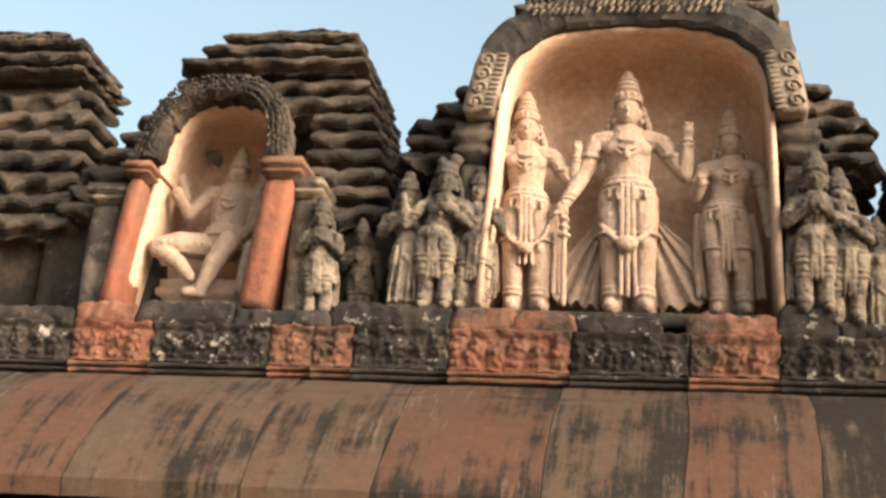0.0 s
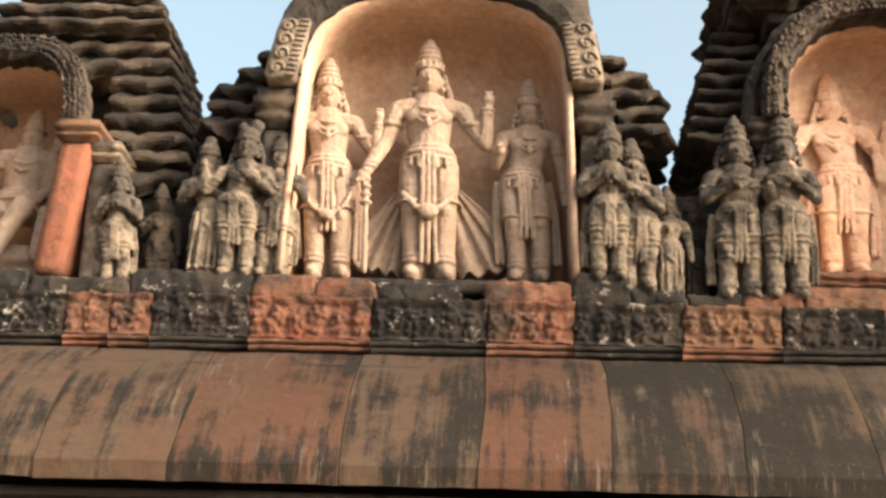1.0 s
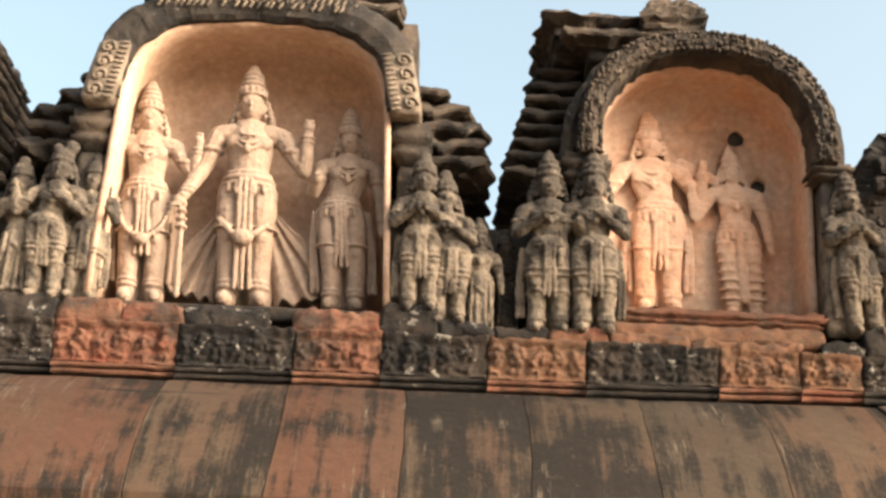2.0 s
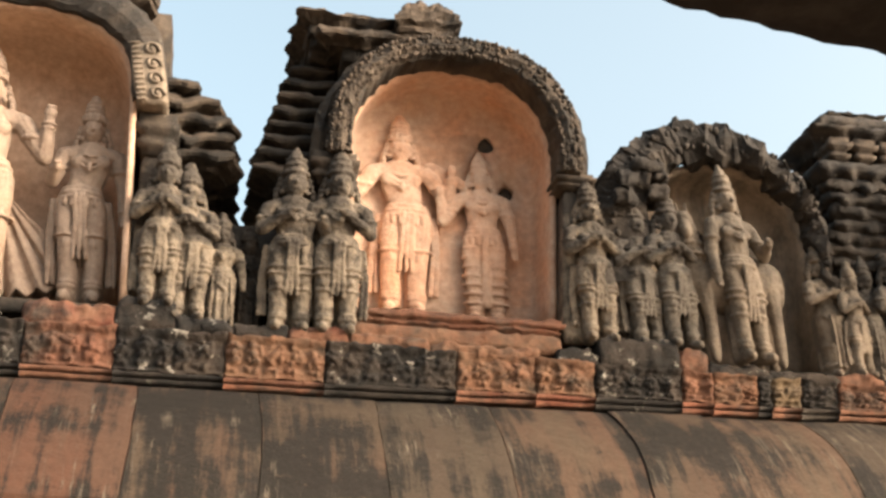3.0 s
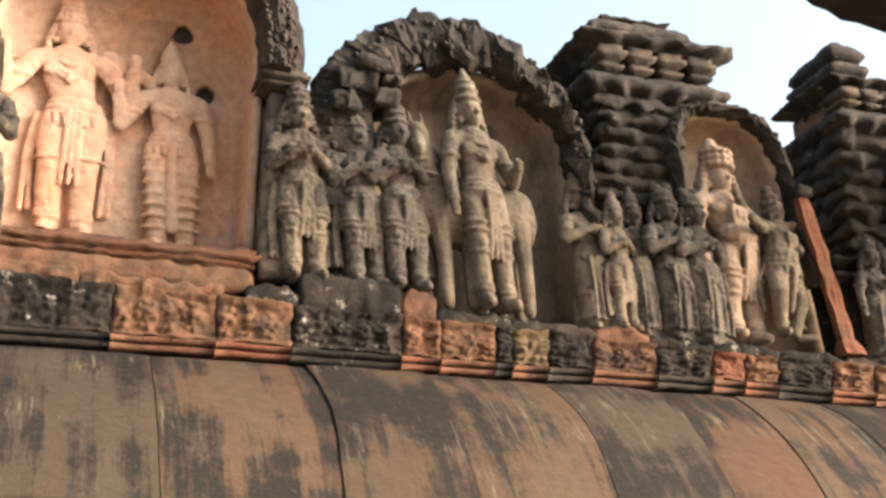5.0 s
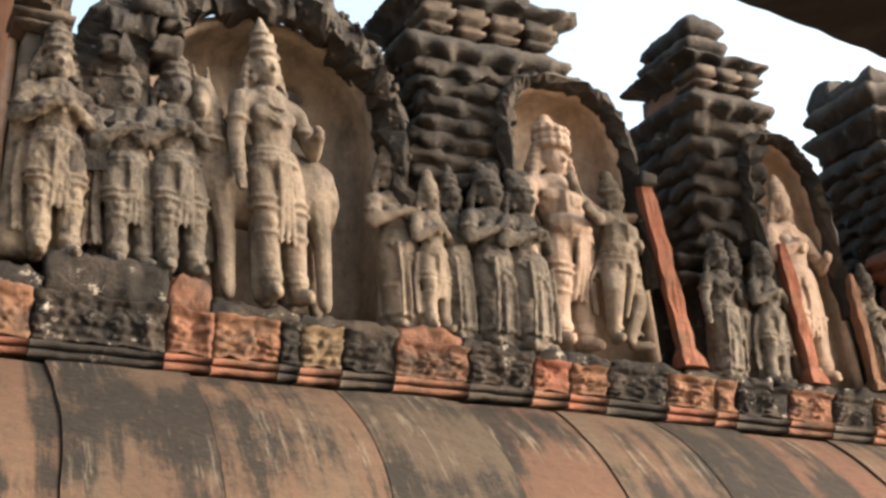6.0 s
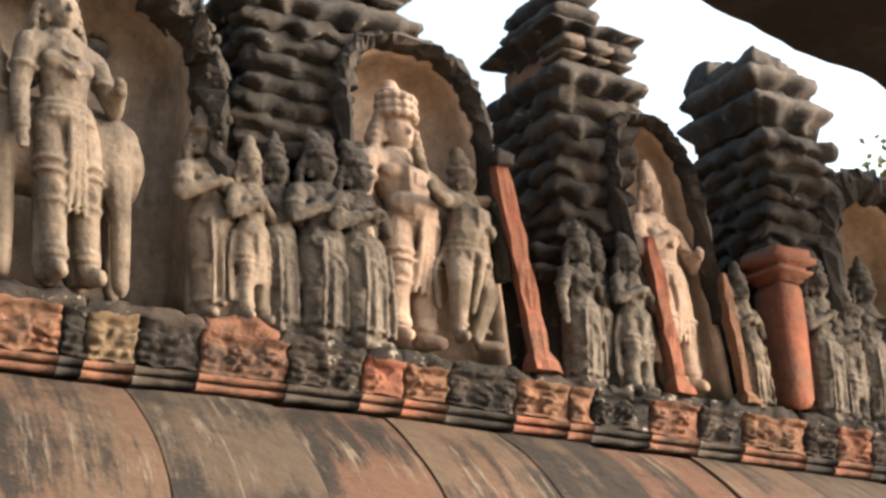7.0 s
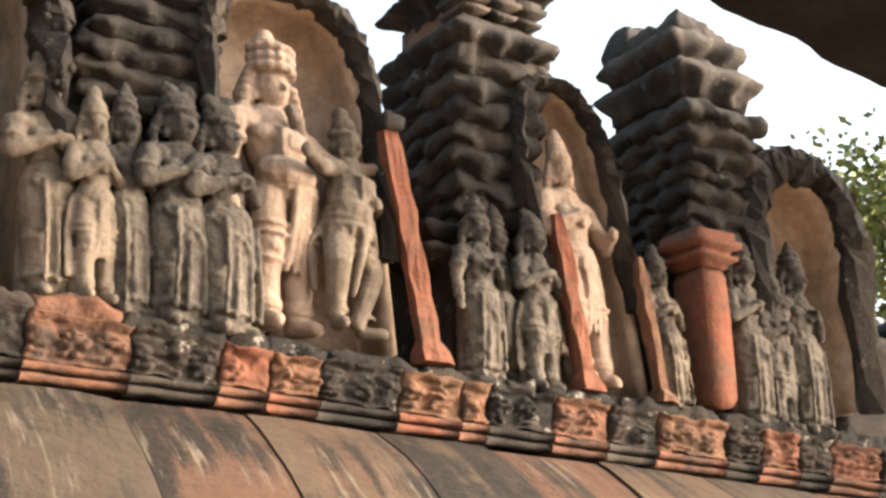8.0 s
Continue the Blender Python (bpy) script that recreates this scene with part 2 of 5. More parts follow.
WORN = [(0, 0.0), (0.3, 0.002), (0.6, 0.0), (0.8, -0.005), (0.93, -0.014), (1, -0.03)]
DOME = [(0, 0.0), (0.2, 0.012), (0.4, 0.0), (0.6, -0.04), (0.8, -0.1), (0.93, -0.16), (1, -0.22)]
CAPITAL = [(0, -0.005), (0.15, 0.0), (0.2, 0.022), (0.32, 0.026), (0.38, 0.006), (0.5, 0.01), (0.58, 0.034), (0.75, 0.036), (0.8, 0.02), (1, 0.02)]
FLARE = [(0, -0.05), (0.25, -0.045), (0.4, 0.0), (0.52, 0.03), (0.6, 0.025), (0.78, -0.035), (0.9, -0.09), (1, -0.13)]


def arch(x0, x1, z0, z1, spring, n=22, power=2.3):
    """The outline of an opening from its foot at x0 over the crown to its foot at x1."""
    cx, hx = (x0 + x1) / 2, (x1 - x0) / 2
    k = 5
    pts = [(x0, z0 + (spring - z0) * i / k) for i in range(k)]
    for i in range(n + 1):
        a = math.pi * (1 - i / n)
        c, s = math.cos(a), math.sin(a)
        pts.append((cx + hx * math.copysign(abs(c) ** (2 / power), c), spring + (z1 - spring) * abs(s) ** (2 / power)))
    pts += [(x1, spring + (z0 - spring) * (i + 1) / k) for i in range(k)]
    return pts


def tapered(pts, k):
    """Draws an outline's sides together towards its top."""
    cx, lo, hi = (pts[0][0] + pts[-1][0]) / 2, min(p[1] for p in pts), max(p[1] for p in pts)
    return [(cx + (x - cx) * (1 - k * (z - lo) / (hi - lo)), z) for x, z in pts]


def hollow(outline, y0, y1, inset=0.1, lean=0.0, amp=0.006, side=0.0):
    """The inside of a niche: swept back from y0 and rounded into its back wall. side: metres by which the back shifts in x."""
    cx = sum(p[0] for p in outline) / len(outline)
    base = min(p[1] for p in outline)
    rings = [(0.0, 0.0), (0.3, 0.01), (0.6, 0.03), (0.8, 0.12), (0.92, 0.35), (0.98, 0.65), (1.0, 1.0)]
    vs, fs, n = [], [], len(outline)
    for d, s in rings:
        y = y0 + (y1 - y0) * d
        for x, z in outline:
            px, pz = cx + (x - cx) * (1 - inset * s) + side * d, base + (z - base) * (1 - inset * s)
            vs.append(wobble((px + lean * pz, y, pz), amp, 0.3))
    for r in range(len(rings) - 1):
        for i in range(n - 1):
            fs.append((r * n + i, r * n + i + 1, (r + 1) * n + i + 1, (r + 1) * n + i))
    r = len(rings) - 1
    fs.append(tuple(r * n + i for i in range(n)))
    return vs, fs


def band(inner, outer, y0, y1, amp=0.008, lean=0.0, size=0.08):
    """A solid arched surround between two outlines of equal length, with a rounded front."""
    vs, fs = [], []
    sect = [(0, y1), (0, y0 + 0.02), (0.12, y0), (0.5, y0 - 0.02), (0.88, y0), (1, y0 + 0.02), (1, y1)]
    k = len(sect)
    for (xa, za), (xb, zb) in zip(inner, outer):
        for f, y in sect:
            x, z = xa + (xb - xa) * f, za + (zb - za) * f
            vs.append(wobble((x + lean * z, y, z), amp, size))
    n = len(inner)
    for i in range(n - 1):
        for j in range(k):
            a, b = i * k + j, i * k + (j + 1) % k
            fs.append((a, b, b + k, a + k))
    fs.append(tuple(range(k)))
    fs.append(tuple(reversed([(n - 1) * k + j for j in range(k)])))
    return vs, fs


def tube(points, sides=10, flat=1.0):
    """A closed tube with round ends through (x, y, z, radius)."""
    vs, fs, rings = [], [], []
    P = [Vector(p[:3]) for p in points]
    rad = [p[3] for p in points]
    d0, d1 = (P[1] - P[0]).normalized(), (P[-1] - P[-2]).normalized()
    seq = [(P[0] - d0 * rad[0] * 0.95, rad[0] * 0.25, d0), (P[0] - d0 * rad[0] * 0.65, rad[0] * 0.75, d0)]
    for i, (q, r) in enumerate(zip(P, rad)):
        d = d0 if i == 0 else d1 if i == len(P) - 1 else (P[i + 1] - P[i - 1]).normalized()
        seq.append((q, r, d))
    seq += [(P[-1] + d1 * rad[-1] * 0.65, rad[-1] * 0.75, d1), (P[-1] + d1 * rad[-1] * 0.95, rad[-1] * 0.25, d1)]
    for q, r, d in seq:
        u = d.cross(Vector((0, 1, 0.001)))
        u = u.normalized() if u.length > 0.05 else Vector((1, 0, 0))
        v = d.cross(u).normalized()
        for i in range(sides):
            a = 2 * math.pi * i / sides
            vs.append(q + u * (r * math.cos(a)) + v * (r * flat * math.sin(a)))
    n = len(seq)
    for r in range(n - 1):
        for i in range(sides):
            j = (i + 1) % sides
            fs.append((r * sides + i, r * sides + j, (r + 1) * sides + j, (r + 1) * sides + i))
    fs.append(tuple(reversed(range(sides))))
    fs.append(tuple((n - 1) * sides + i for i in range(sides)))
    return vs, fs


def ball(x, y, z, rx, ry, rz, sides=12, rings=8):
    vs, fs = [], []
    vs.append(Vector((x, y, z - rz)))
    for r in range(1, rings):
        b = -math.pi / 2 + math.pi * r / rings
        for i in range(sides):
            a = 2 * math.pi * i / sides
            vs.append(Vector((x + rx * math.cos(b) * math.cos(a), y + ry * math.cos(b) * math.sin(a), z + rz * math.sin(b))))
    vs.append(Vector((x, y, z + rz)))
    top = len(vs) - 1
    for i in range(sides):
        j = (i + 1) % sides
        fs.append((0, 1 + j, 1 + i))
        for r in range(rings - 2):
            fs.append((1 + r * sides + i, 1 + r * sides + j, 1 + (r + 1) * sides + j, 1 + (r + 1) * sides + i))
        fs.append((1 + (rings - 2) * sides + i, 1 + (rings - 2) * sides + j, top))
    return vs, fs


def hoop(x, y, z, rx, ry, r, sides=16, start=0.0, end=2 * math.pi, drop=0.0):
    pts = []
    for i in range(sides + 1):
        a = start + (end - start) * i / sides
        pts.append((x + rx * math.cos(a), y + ry * math.sin(a), z - drop * max(0.0, -math.sin(a)), r))
    return tube(pts, 6)


# ---- carved figures: each one plain mesh ----
FOLD = ((0.165, -0.02, 0.565), (0.035, -0.1, 0.64))      # forearm folded to the breast
DOWN = ((0.165, 0.0, 0.55), (0.175, -0.03, 0.4))         # arm hanging
RAISE = ((0.225, -0.02, 0.56), (0.24, -0.06, 0.71))     # forearm raised
FRONT = ((0.175, -0.03, 0.56), (0.15, -0.12, 0.6))       # forearm held out
REST = ((0.18, -0.01, 0.56), (0.255, -0.06, 0.41))       # hand on a staff


def face(x, y, z, k):
    """Head with brow, almond eyes, nose, lips, ears and ear pendants; k: head half-width."""
    g = [ball(x, y, z, k, k * 1.06, k * 1.2, 16, 12), ball(x, y - k * 0.16, z - k * 0.72, k * 0.66, k * 0.74, k * 0.52)]
    g.append(tube([(x, y - k * 1.0, z + k * 0.2, k * 0.1), (x, y - k * 1.2, z - k * 0.2, k * 0.17)], 7))
    for s in (-1, 1):
        g.append(tube([(x + s * k * 0.18, y - k * 0.98, z + k * 0.3, k * 0.09), (x + s * k * 0.66, y - k * 0.8, z + k * 0.32, k * 0.08)], 6))
        g.append(ball(x + s * k * 0.42, y - k * 0.88, z + k * 0.08, k * 0.25, k * 0.13, k * 0.12, 8, 6))
        g.append(ball(x + s * k * 0.98, y + k * 0.1, z - k * 0.05, k * 0.16, k * 0.26, k * 0.42, 8, 6))
        g.append(ball(x + s * k * 1.08, y, z - k * 0.72, k * 0.24, k * 0.24, k * 0.3, 8, 6))
    for d, w in ((-0.52, 0.3), (-0.66, 0.25)):
        g.append(tube([(x - k * w, y - k * 0.86, z + k * d, k * 0.08), (x, y - k * 0.96, z + k * d, k * 0.1), (x + k * w, y - k * 0.86, z + k * d, k * 0.08)], 6))
    return g


def drape(side, reach=0.36, top=0.44, y=0.075):
    """A scarf of long curved folds that swings out from the hip and ends in pointed hems."""
    vs, fs, nu, nv = [], [], 30, 22
    for back in (0, 1):
        for j in range(nv + 1):
            v = j / nv
            inner = 0.05 + 0.07 * v
            outer = 0.09 + (reach - 0.09) * v ** 1.2 + 0.03 * math.sin(math.pi * v)
            for i in range(nu + 1):
                u = i / nu
                hem = 0.03 * abs(((u * 5) % 1) - 0.5) * 2 * v
                x = inner + (outer - inner) * u
                z = top - (top - 0.045) * v + 0.07 * u * v * v - hem
                ridge = 0.045 * abs(math.sin(math.pi * 4 * u)) ** 0.7 * (0.4 + 0.6 * v)
                vs.append(Vector((side * x, y - ridge if not back else y + 0.04, z)))
    w, k = nu + 1, (nu + 1) * (nv + 1)
    for j in range(nv):
        for i in range(nu):
            a = j * w + i
            fs += [(a, a + 1, a + w + 1, a + w), (k + a, k + a + w, k + a + w + 1, k + a + 1)]
    for i in range(nu):
        fs += [(i, k + i, k + i + 1, i + 1), (nv * w + i, nv * w + i + 1, k + nv * w + i + 1, k + nv * w + i)]
    for j in range(nv):
        a, c = j * w, j * w + nu
        fs += [(a, a + w, k + a + w, k + a), (c, k + c, k + c + w, c + w)]
    return (vs, fs) if side > 0 else (vs, [q[::-1] for q in fs])


def standing(left=DOWN, right=DOWN, crown="tall", dress="dhoti", sway=0.0, hair=True, garland=False, stance=0.06, staff=None, sash=False, extra=(), head=1.0, scarf=True):
    """A standing figure of height 1, facing -y, as closed overlapping pieces. head above 1: a squat figure with a large head."""
    g = []
    hip, sh = sway * 0.05, -sway * 0.02
    for s in (-1, 1):
        g.append(tube([(s * stance + hip, 0, 0.46, 0.062), (s * stance * 1.06 + hip * 0.6, -0.012, 0.37, 0.058), (s * stance * 1.05 + hip * 0.3, -0.016, 0.265, 0.048),
                       (s * stance * 1.02, 0.0, 0.18, 0.048), (s * stance, 0.0, 0.1, 0.043), (s * stance, 0.0, 0.04, 0.04)], 14))
        g.append(ball(s * stance * 1.08 + hip * 0.3, -0.05, 0.265, 0.028, 0.024, 0.028, 8, 6))
        g.append(tube([(s * stance, 0.015, 0.026, 0.036), (s * stance * 1.2, -0.06, 0.018, 0.028)], 8))
        g.append(tube([(s * stance * 0.6, 0.07, 0.44, 0.05), (s * stance * 0.9, 0.07, 0.04, 0.056)], 8))
        for z in (0.07, 0.09):
            g.append(hoop(s * stance, 0, z, 0.041, 0.043, 0.009))
        if head != 1.0:
            g.append(hoop(s * stance * 1.05, -0.008, 0.225, 0.05, 0.052, 0.007))
    g.append(ball(hip, 0.0, 0.48, 0.112, 0.084, 0.07))
    g.append(tube([(hip, 0, 0.49, 0.088), (hip * 0.5, 0, 0.555, 0.081), (sh, 0, 0.64, 0.096), (sh, 0.0, 0.695, 0.086)], 16, 0.8))
    for s in (-1, 1):
        g.append(ball(sh + s * 0.048, -0.045, 0.655, 0.05, 0.03, 0.034))
    g.append(tube([(sh - 0.12, 0.005, 0.7, 0.044), (sh, 0, 0.715, 0.048), (sh + 0.12, 0.005, 0.7, 0.044)], 10))
    g.append(tube([(sh, 0, 0.72, 0.034), (sh, -0.002, 0.775, 0.031)], 10))
    g += face(sh, -0.012, 0.822, 0.05)
    if hair:
        for s in (-1, 1):
            g.append(tube([(sh + s * 0.056, 0.02, 0.85, 0.014), (sh + s * 0.076, 0.022, 0.79, 0.018), (sh + s * 0.09, 0.022, 0.73, 0.016)], 7))
            for k in range(5):
                g.append(ball(sh + s * (0.062 + 0.006 * k), 0.008, 0.845 - 0.026 * k, 0.014, 0.014, 0.013, 7, 5))
    if crown == "tall":
        g.append(tube([(sh, 0, 0.875, 0.052), (sh, 0, 0.925, 0.047), (sh, 0, 0.96, 0.039), (sh, 0, 0.985, 0.026)], 14))
        for z, r in ((0.868, 0.056), (0.882, 0.054), (0.915, 0.049), (0.938, 0.045), (0.96, 0.04)):
            g.append(hoop(sh, 0, z, r, r + 0.002, 0.006))
        for k in range(7):
            a = math.pi + math.pi * (k + 0.5) / 7
            g.append(ball(sh + 0.056 * math.cos(a), 0.058 * math.sin(a), 0.886, 0.01, 0.01, 0.016, 6, 5))
    elif crown == "cone":
        g.append(tube([(sh, 0, 0.875, 0.052), (sh, 0, 0.925, 0.044), (sh, 0, 0.96, 0.028), (sh, 0, 0.99, 0.011)], 12))
        for z, r in ((0.868, 0.055), (0.905, 0.05), (0.935, 0.043)):
            g.append(hoop(sh, 0, z, r, r + 0.002, 0.008 if z < 0.87 else 0.0045))
    elif crown == "bun":
        g.append(ball(sh, 0.005, 0.895, 0.058, 0.056, 0.05))
        g.append(ball(sh + 0.034, 0.01, 0.95, 0.038, 0.036, 0.038))
        g.append(ball(sh - 0.03, 0.012, 0.945, 0.03, 0.03, 0.028))
        g.append(hoop(sh, 0, 0.868, 0.054, 0.058, 0.009))
    else:
        g.append(ball(sh, 0.0, 0.892, 0.06, 0.058, 0.055))
        g.append(ball(sh, 0.0, 0.95, 0.036, 0.036, 0.038))
        g.append(hoop(sh, 0, 0.87, 0.056, 0.058, 0.009))
    # necklaces, chest cord, girdle with tassels, and hanging folds
    for r, d in ((0.062, 0.1), (0.052, 0.075), (0.042, 0.04)):
        g.append(hoop(sh, -0.02, 0.712, r, 0.07, 0.0065, start=math.pi, end=2 * math.pi, drop=d))
    g.append(ball(sh, -0.095, 0.612, 0.016, 0.012, 0.02, 7, 5))
    for z, r, k in ((0.525, 0.092, 0.01), (0.502, 0.102, 0.011), (0.478, 0.108, 0.008)):
        g.append(hoop(hip, 0, z, r, r * 0.8, k))
    for k in range(9 if head == 1.0 else 0):
        a = math.pi + math.pi * (k + 0.5) / 9
        x, y = hip + 0.11 * math.cos(a), 0.09 * math.sin(a)
        g.append(tube([(x, y, 0.475, 0.007), (x, y - 0.002, 0.445 - 0.012 * (k % 2), 0.009)], 6))
    if dress == "dhoti":
        for d in (-0.022, 0.0, 0.022):
            g.append(tube([(hip + d, -0.088, 0.48, 0.012), (hip * 0.7 + d, -0.078, 0.36, 0.012), (hip * 0.4 + d * 1.3, -0.05, 0.2 if not sash else 0.06, 0.01)], 6))
        for s in (-1, 1):
            for z in (0.345, 0.31) if head != 1.0 else (0.3,):
                g.append(hoop(s * stance * 1.09 + hip * 0.5, -0.012, z, 0.064, 0.064, 0.0065, 12))
        if scarf:
            for s in (-1, 1):
                for d in (0.0, 0.02):
                    g.append(tube([(s * (0.115 + d) + hip, 0.01, 0.48, 0.013), (s * (0.135 + d) + hip * 0.5, 0.03, 0.32, 0.014), (s * (0.125 + d * 1.5), 0.03, 0.1, 0.013)], 6))
    elif dress == "robe":
        g.append(tube([(hip, 0, 0.47, 0.118), (hip * 0.7, 0, 0.34, 0.118), (hip * 0.3, 0.005, 0.2, 0.108), (0, 0.01, 0.08, 0.106)], 16, 0.82))
        for k in (-0.075, -0.03, 0.035, 0.08):
            g.append(tube([(k + hip, -0.088, 0.46, 0.01), (k * 1.0 + hip * 0.5, -0.094, 0.28, 0.01), (k * 1.1, -0.08, 0.06, 0.012)], 6))
        g.append(tube([(hip - 0.1, -0.06, 0.45, 0.012), (hip, -0.104, 0.37, 0.014), (hip + 0.09, -0.07, 0.25, 0.012)], 6))
        g.append(hoop(0, 0.008, 0.075, 0.108, 0.09, 0.01))
    elif dress == "pleats":
        for s in (-1, 1):
            for k in range(7):
                g.append(hoop(s * stance + hip * 0.5, -0.004, 0.1 + k * 0.052, 0.066, 0.064, 0.009, 12))
        g.append(tube([(hip, -0.085, 0.47, 0.02), (hip, -0.07, 0.3, 0.024), (hip, -0.05, 0.1, 0.03)], 8))
    if garland:
        for i in range(21):
            a = math.pi + math.pi * i / 20
            g.append(ball(hip + 0.12 * math.cos(a), -0.055 - 0.03 * abs(math.sin(a)), 0.43 + 0.165 * math.sin(a), 0.0125, 0.0125, 0.013, 7, 5))
        g.append(ball(hip, -0.09, 0.255, 0.036, 0.022, 0.026))
    for s, (el, ha) in ((-1, left), (1, right)):
        e, h = Vector((s * el[0] + sh, el[1], el[2])), Vector((s * ha[0] + sh, ha[1], ha[2]))
        o = Vector((sh + s * 0.132, 0.0, 0.695))
        g.append(tube([(*o, 0.043), (*((o + e) / 2), 0.041), (*e, 0.034)], 10))
        g.append(tube([(*e, 0.034), (*e.lerp(h, 0.4), 0.032), (*h, 0.021)], 10))
        g.append(ball(*(h + (h - e) * 0.1), 0.026, 0.022, 0.03, 8, 6))
        for k in (-0.012, 0.0, 0.012):
            f = h + (h - e) * 0.25 + Vector((k, -0.008, 0))
            g.append(tube([(*(h + Vector((k, 0, 0))), 0.009), (*f, 0.008)], 5))
        m = o.lerp(e, 0.5)
        g.append(hoop(m.x, m.y, m.z, 0.043, 0.043, 0.01, 12))
        for f in (0.68, 0.8):
            w = e.lerp(h, f)
            g.append(ball(*w, 0.035, 0.034, 0.01, 9, 5))
    if sash:
        g += [drape(-1, 0.4), drape(1, 0.5)]
        g.append(ball(hip, -0.088, 0.25, 0.044, 0.026, 0.032))
        for s in (-1, 1):
            g.append(tube([(hip + s * 0.1, -0.05, 0.33, 0.014), (hip + s * 0.05, -0.085, 0.27, 0.014), (hip, -0.09, 0.25, 0.014)], 6))
    if staff:
        g.append(tube([(staff, -0.06, 0.02, 0.013), (staff, -0.06, 0.25, 0.012), (staff, -0.06, 0.43, 0.016)], 8))
        for k in range(5):
            g.append(ball(staff, -0.06, 0.29 + 0.032 * k, 0.027 - 0.002 * k, 0.027, 0.012, 9, 5))
    g += list(extra)
    vs, fs = merge(*g)
    if head != 1.0:
        neck, low = 0.735, 1 - 0.265 * head
        vs = [Vector((v.x, v.y, v.z * low / neck)) if v.z <= neck or abs(v.x - sh) > 0.12
              else Vector((sh + (v.x - sh) * (1 + (head - 1) * 1.15), v.y * head, low + (v.z - neck) * head)) for v in vs]
    return vs, fs


def seated(companion=True):
    """A figure on a throne with one leg folded and one hanging, height 1."""
    g = [tube([(0, 0, 0.40, 0.13), (0, 0, 0.5, 0.105), (0, 0, 0.62, 0.125), (0, 0, 0.68, 0.11)], 14, 0.8)]
    g.append(tube([(-0.14, 0, 0.69, 0.055), (0, 0, 0.7, 0.06), (0.14, 0, 0.69, 0.055)], 10))
    g.append(tube([(0, 0, 0.71, 0.042), (0, 0, 0.77, 0.04)], 10))
    g += face(0, -0.01, 0.81, 0.064)
    g.append(tube([(0, 0, 0.87, 0.056), (0, 0, 0.93, 0.048), (0, 0, 0.985, 0.03)], 12))
    for z, r in ((0.89, 0.058), (0.92, 0.053), (0.95, 0.047)):
        g.append(hoop(0, 0, z, r, r, 0.006))
    g.append(hoop(0, 0, 0.865, 0.068, 0.07, 0.01))
    g.append(tube([(-0.07, 0, 0.36, 0.085), (-0.25, -0.1, 0.34, 0.075), (-0.36, -0.12, 0.31, 0.06)], 10))
    g.append(tube([(-0.36, -0.12, 0.3, 0.055), (-0.2, -0.16, 0.2, 0.045), (-0.12, -0.16, 0.12, 0.035)], 10))
    g.append(tube([(0.08, 0, 0.36, 0.085), (0.06, -0.16, 0.34, 0.075), (0.0, -0.18, 0.2, 0.06), (-0.04, -0.18, 0.05, 0.04)], 10))
    g.append(tube([(-0.04, -0.17, 0.03, 0.04), (-0.12, -0.2, 0.02, 0.03)], 8))
    for s, e, h in ((-1, (-0.24, -0.02, 0.55), (-0.33, -0.08, 0.66)), (1, (0.2, -0.03, 0.52), (0.13, -0.12, 0.42)), (-1, (-0.27, 0.05, 0.6), (-0.36, 0.05, 0.8))):
        g.append(tube([(s * 0.15, 0, 0.68, 0.05), (*e, 0.042)], 9))
        g.append(tube([(*e, 0.04), (*h, 0.032)], 9))
        g.append(ball(*h, 0.04, 0.035, 0.045, 8, 6))
    for z, r in ((0.42, 0.135), (0.445, 0.128), (0.47, 0.118)):
        g.append(hoop(0, 0, z, r, r * 0.85, 0.011))
    for k in range(6):
        g.append(hoop(-0.1 - 0.045 * k, -0.04 - 0.014 * k, 0.35 - 0.006 * k, 0.012, 0.082, 0.008, 10))
    g.append(hoop(0, -0.03, 0.69, 0.055, 0.085, 0.009, start=math.pi, end=2 * math.pi, drop=0.11))
    g.append(hoop(0, -0.03, 0.69, 0.075, 0.075, 0.01, start=math.pi, end=2 * math.pi, drop=0.06))
    if companion:
        g.append(tube([(0.19, 0.03, 0.3, 0.1), (0.18, 0.02, 0.5, 0.08), (0.18, 0.02, 0.6, 0.085)], 12))
        g += face(0.17, 0.0, 0.74, 0.056)
        g.append(tube([(0.17, 0.01, 0.79, 0.055), (0.17, 0.01, 0.9, 0.03)], 10))
        g.append(tube([(0.2, 0, 0.34, 0.075), (0.22, -0.16, 0.32, 0.065), (0.2, -0.18, 0.06, 0.045)], 10))
    return merge(*g)


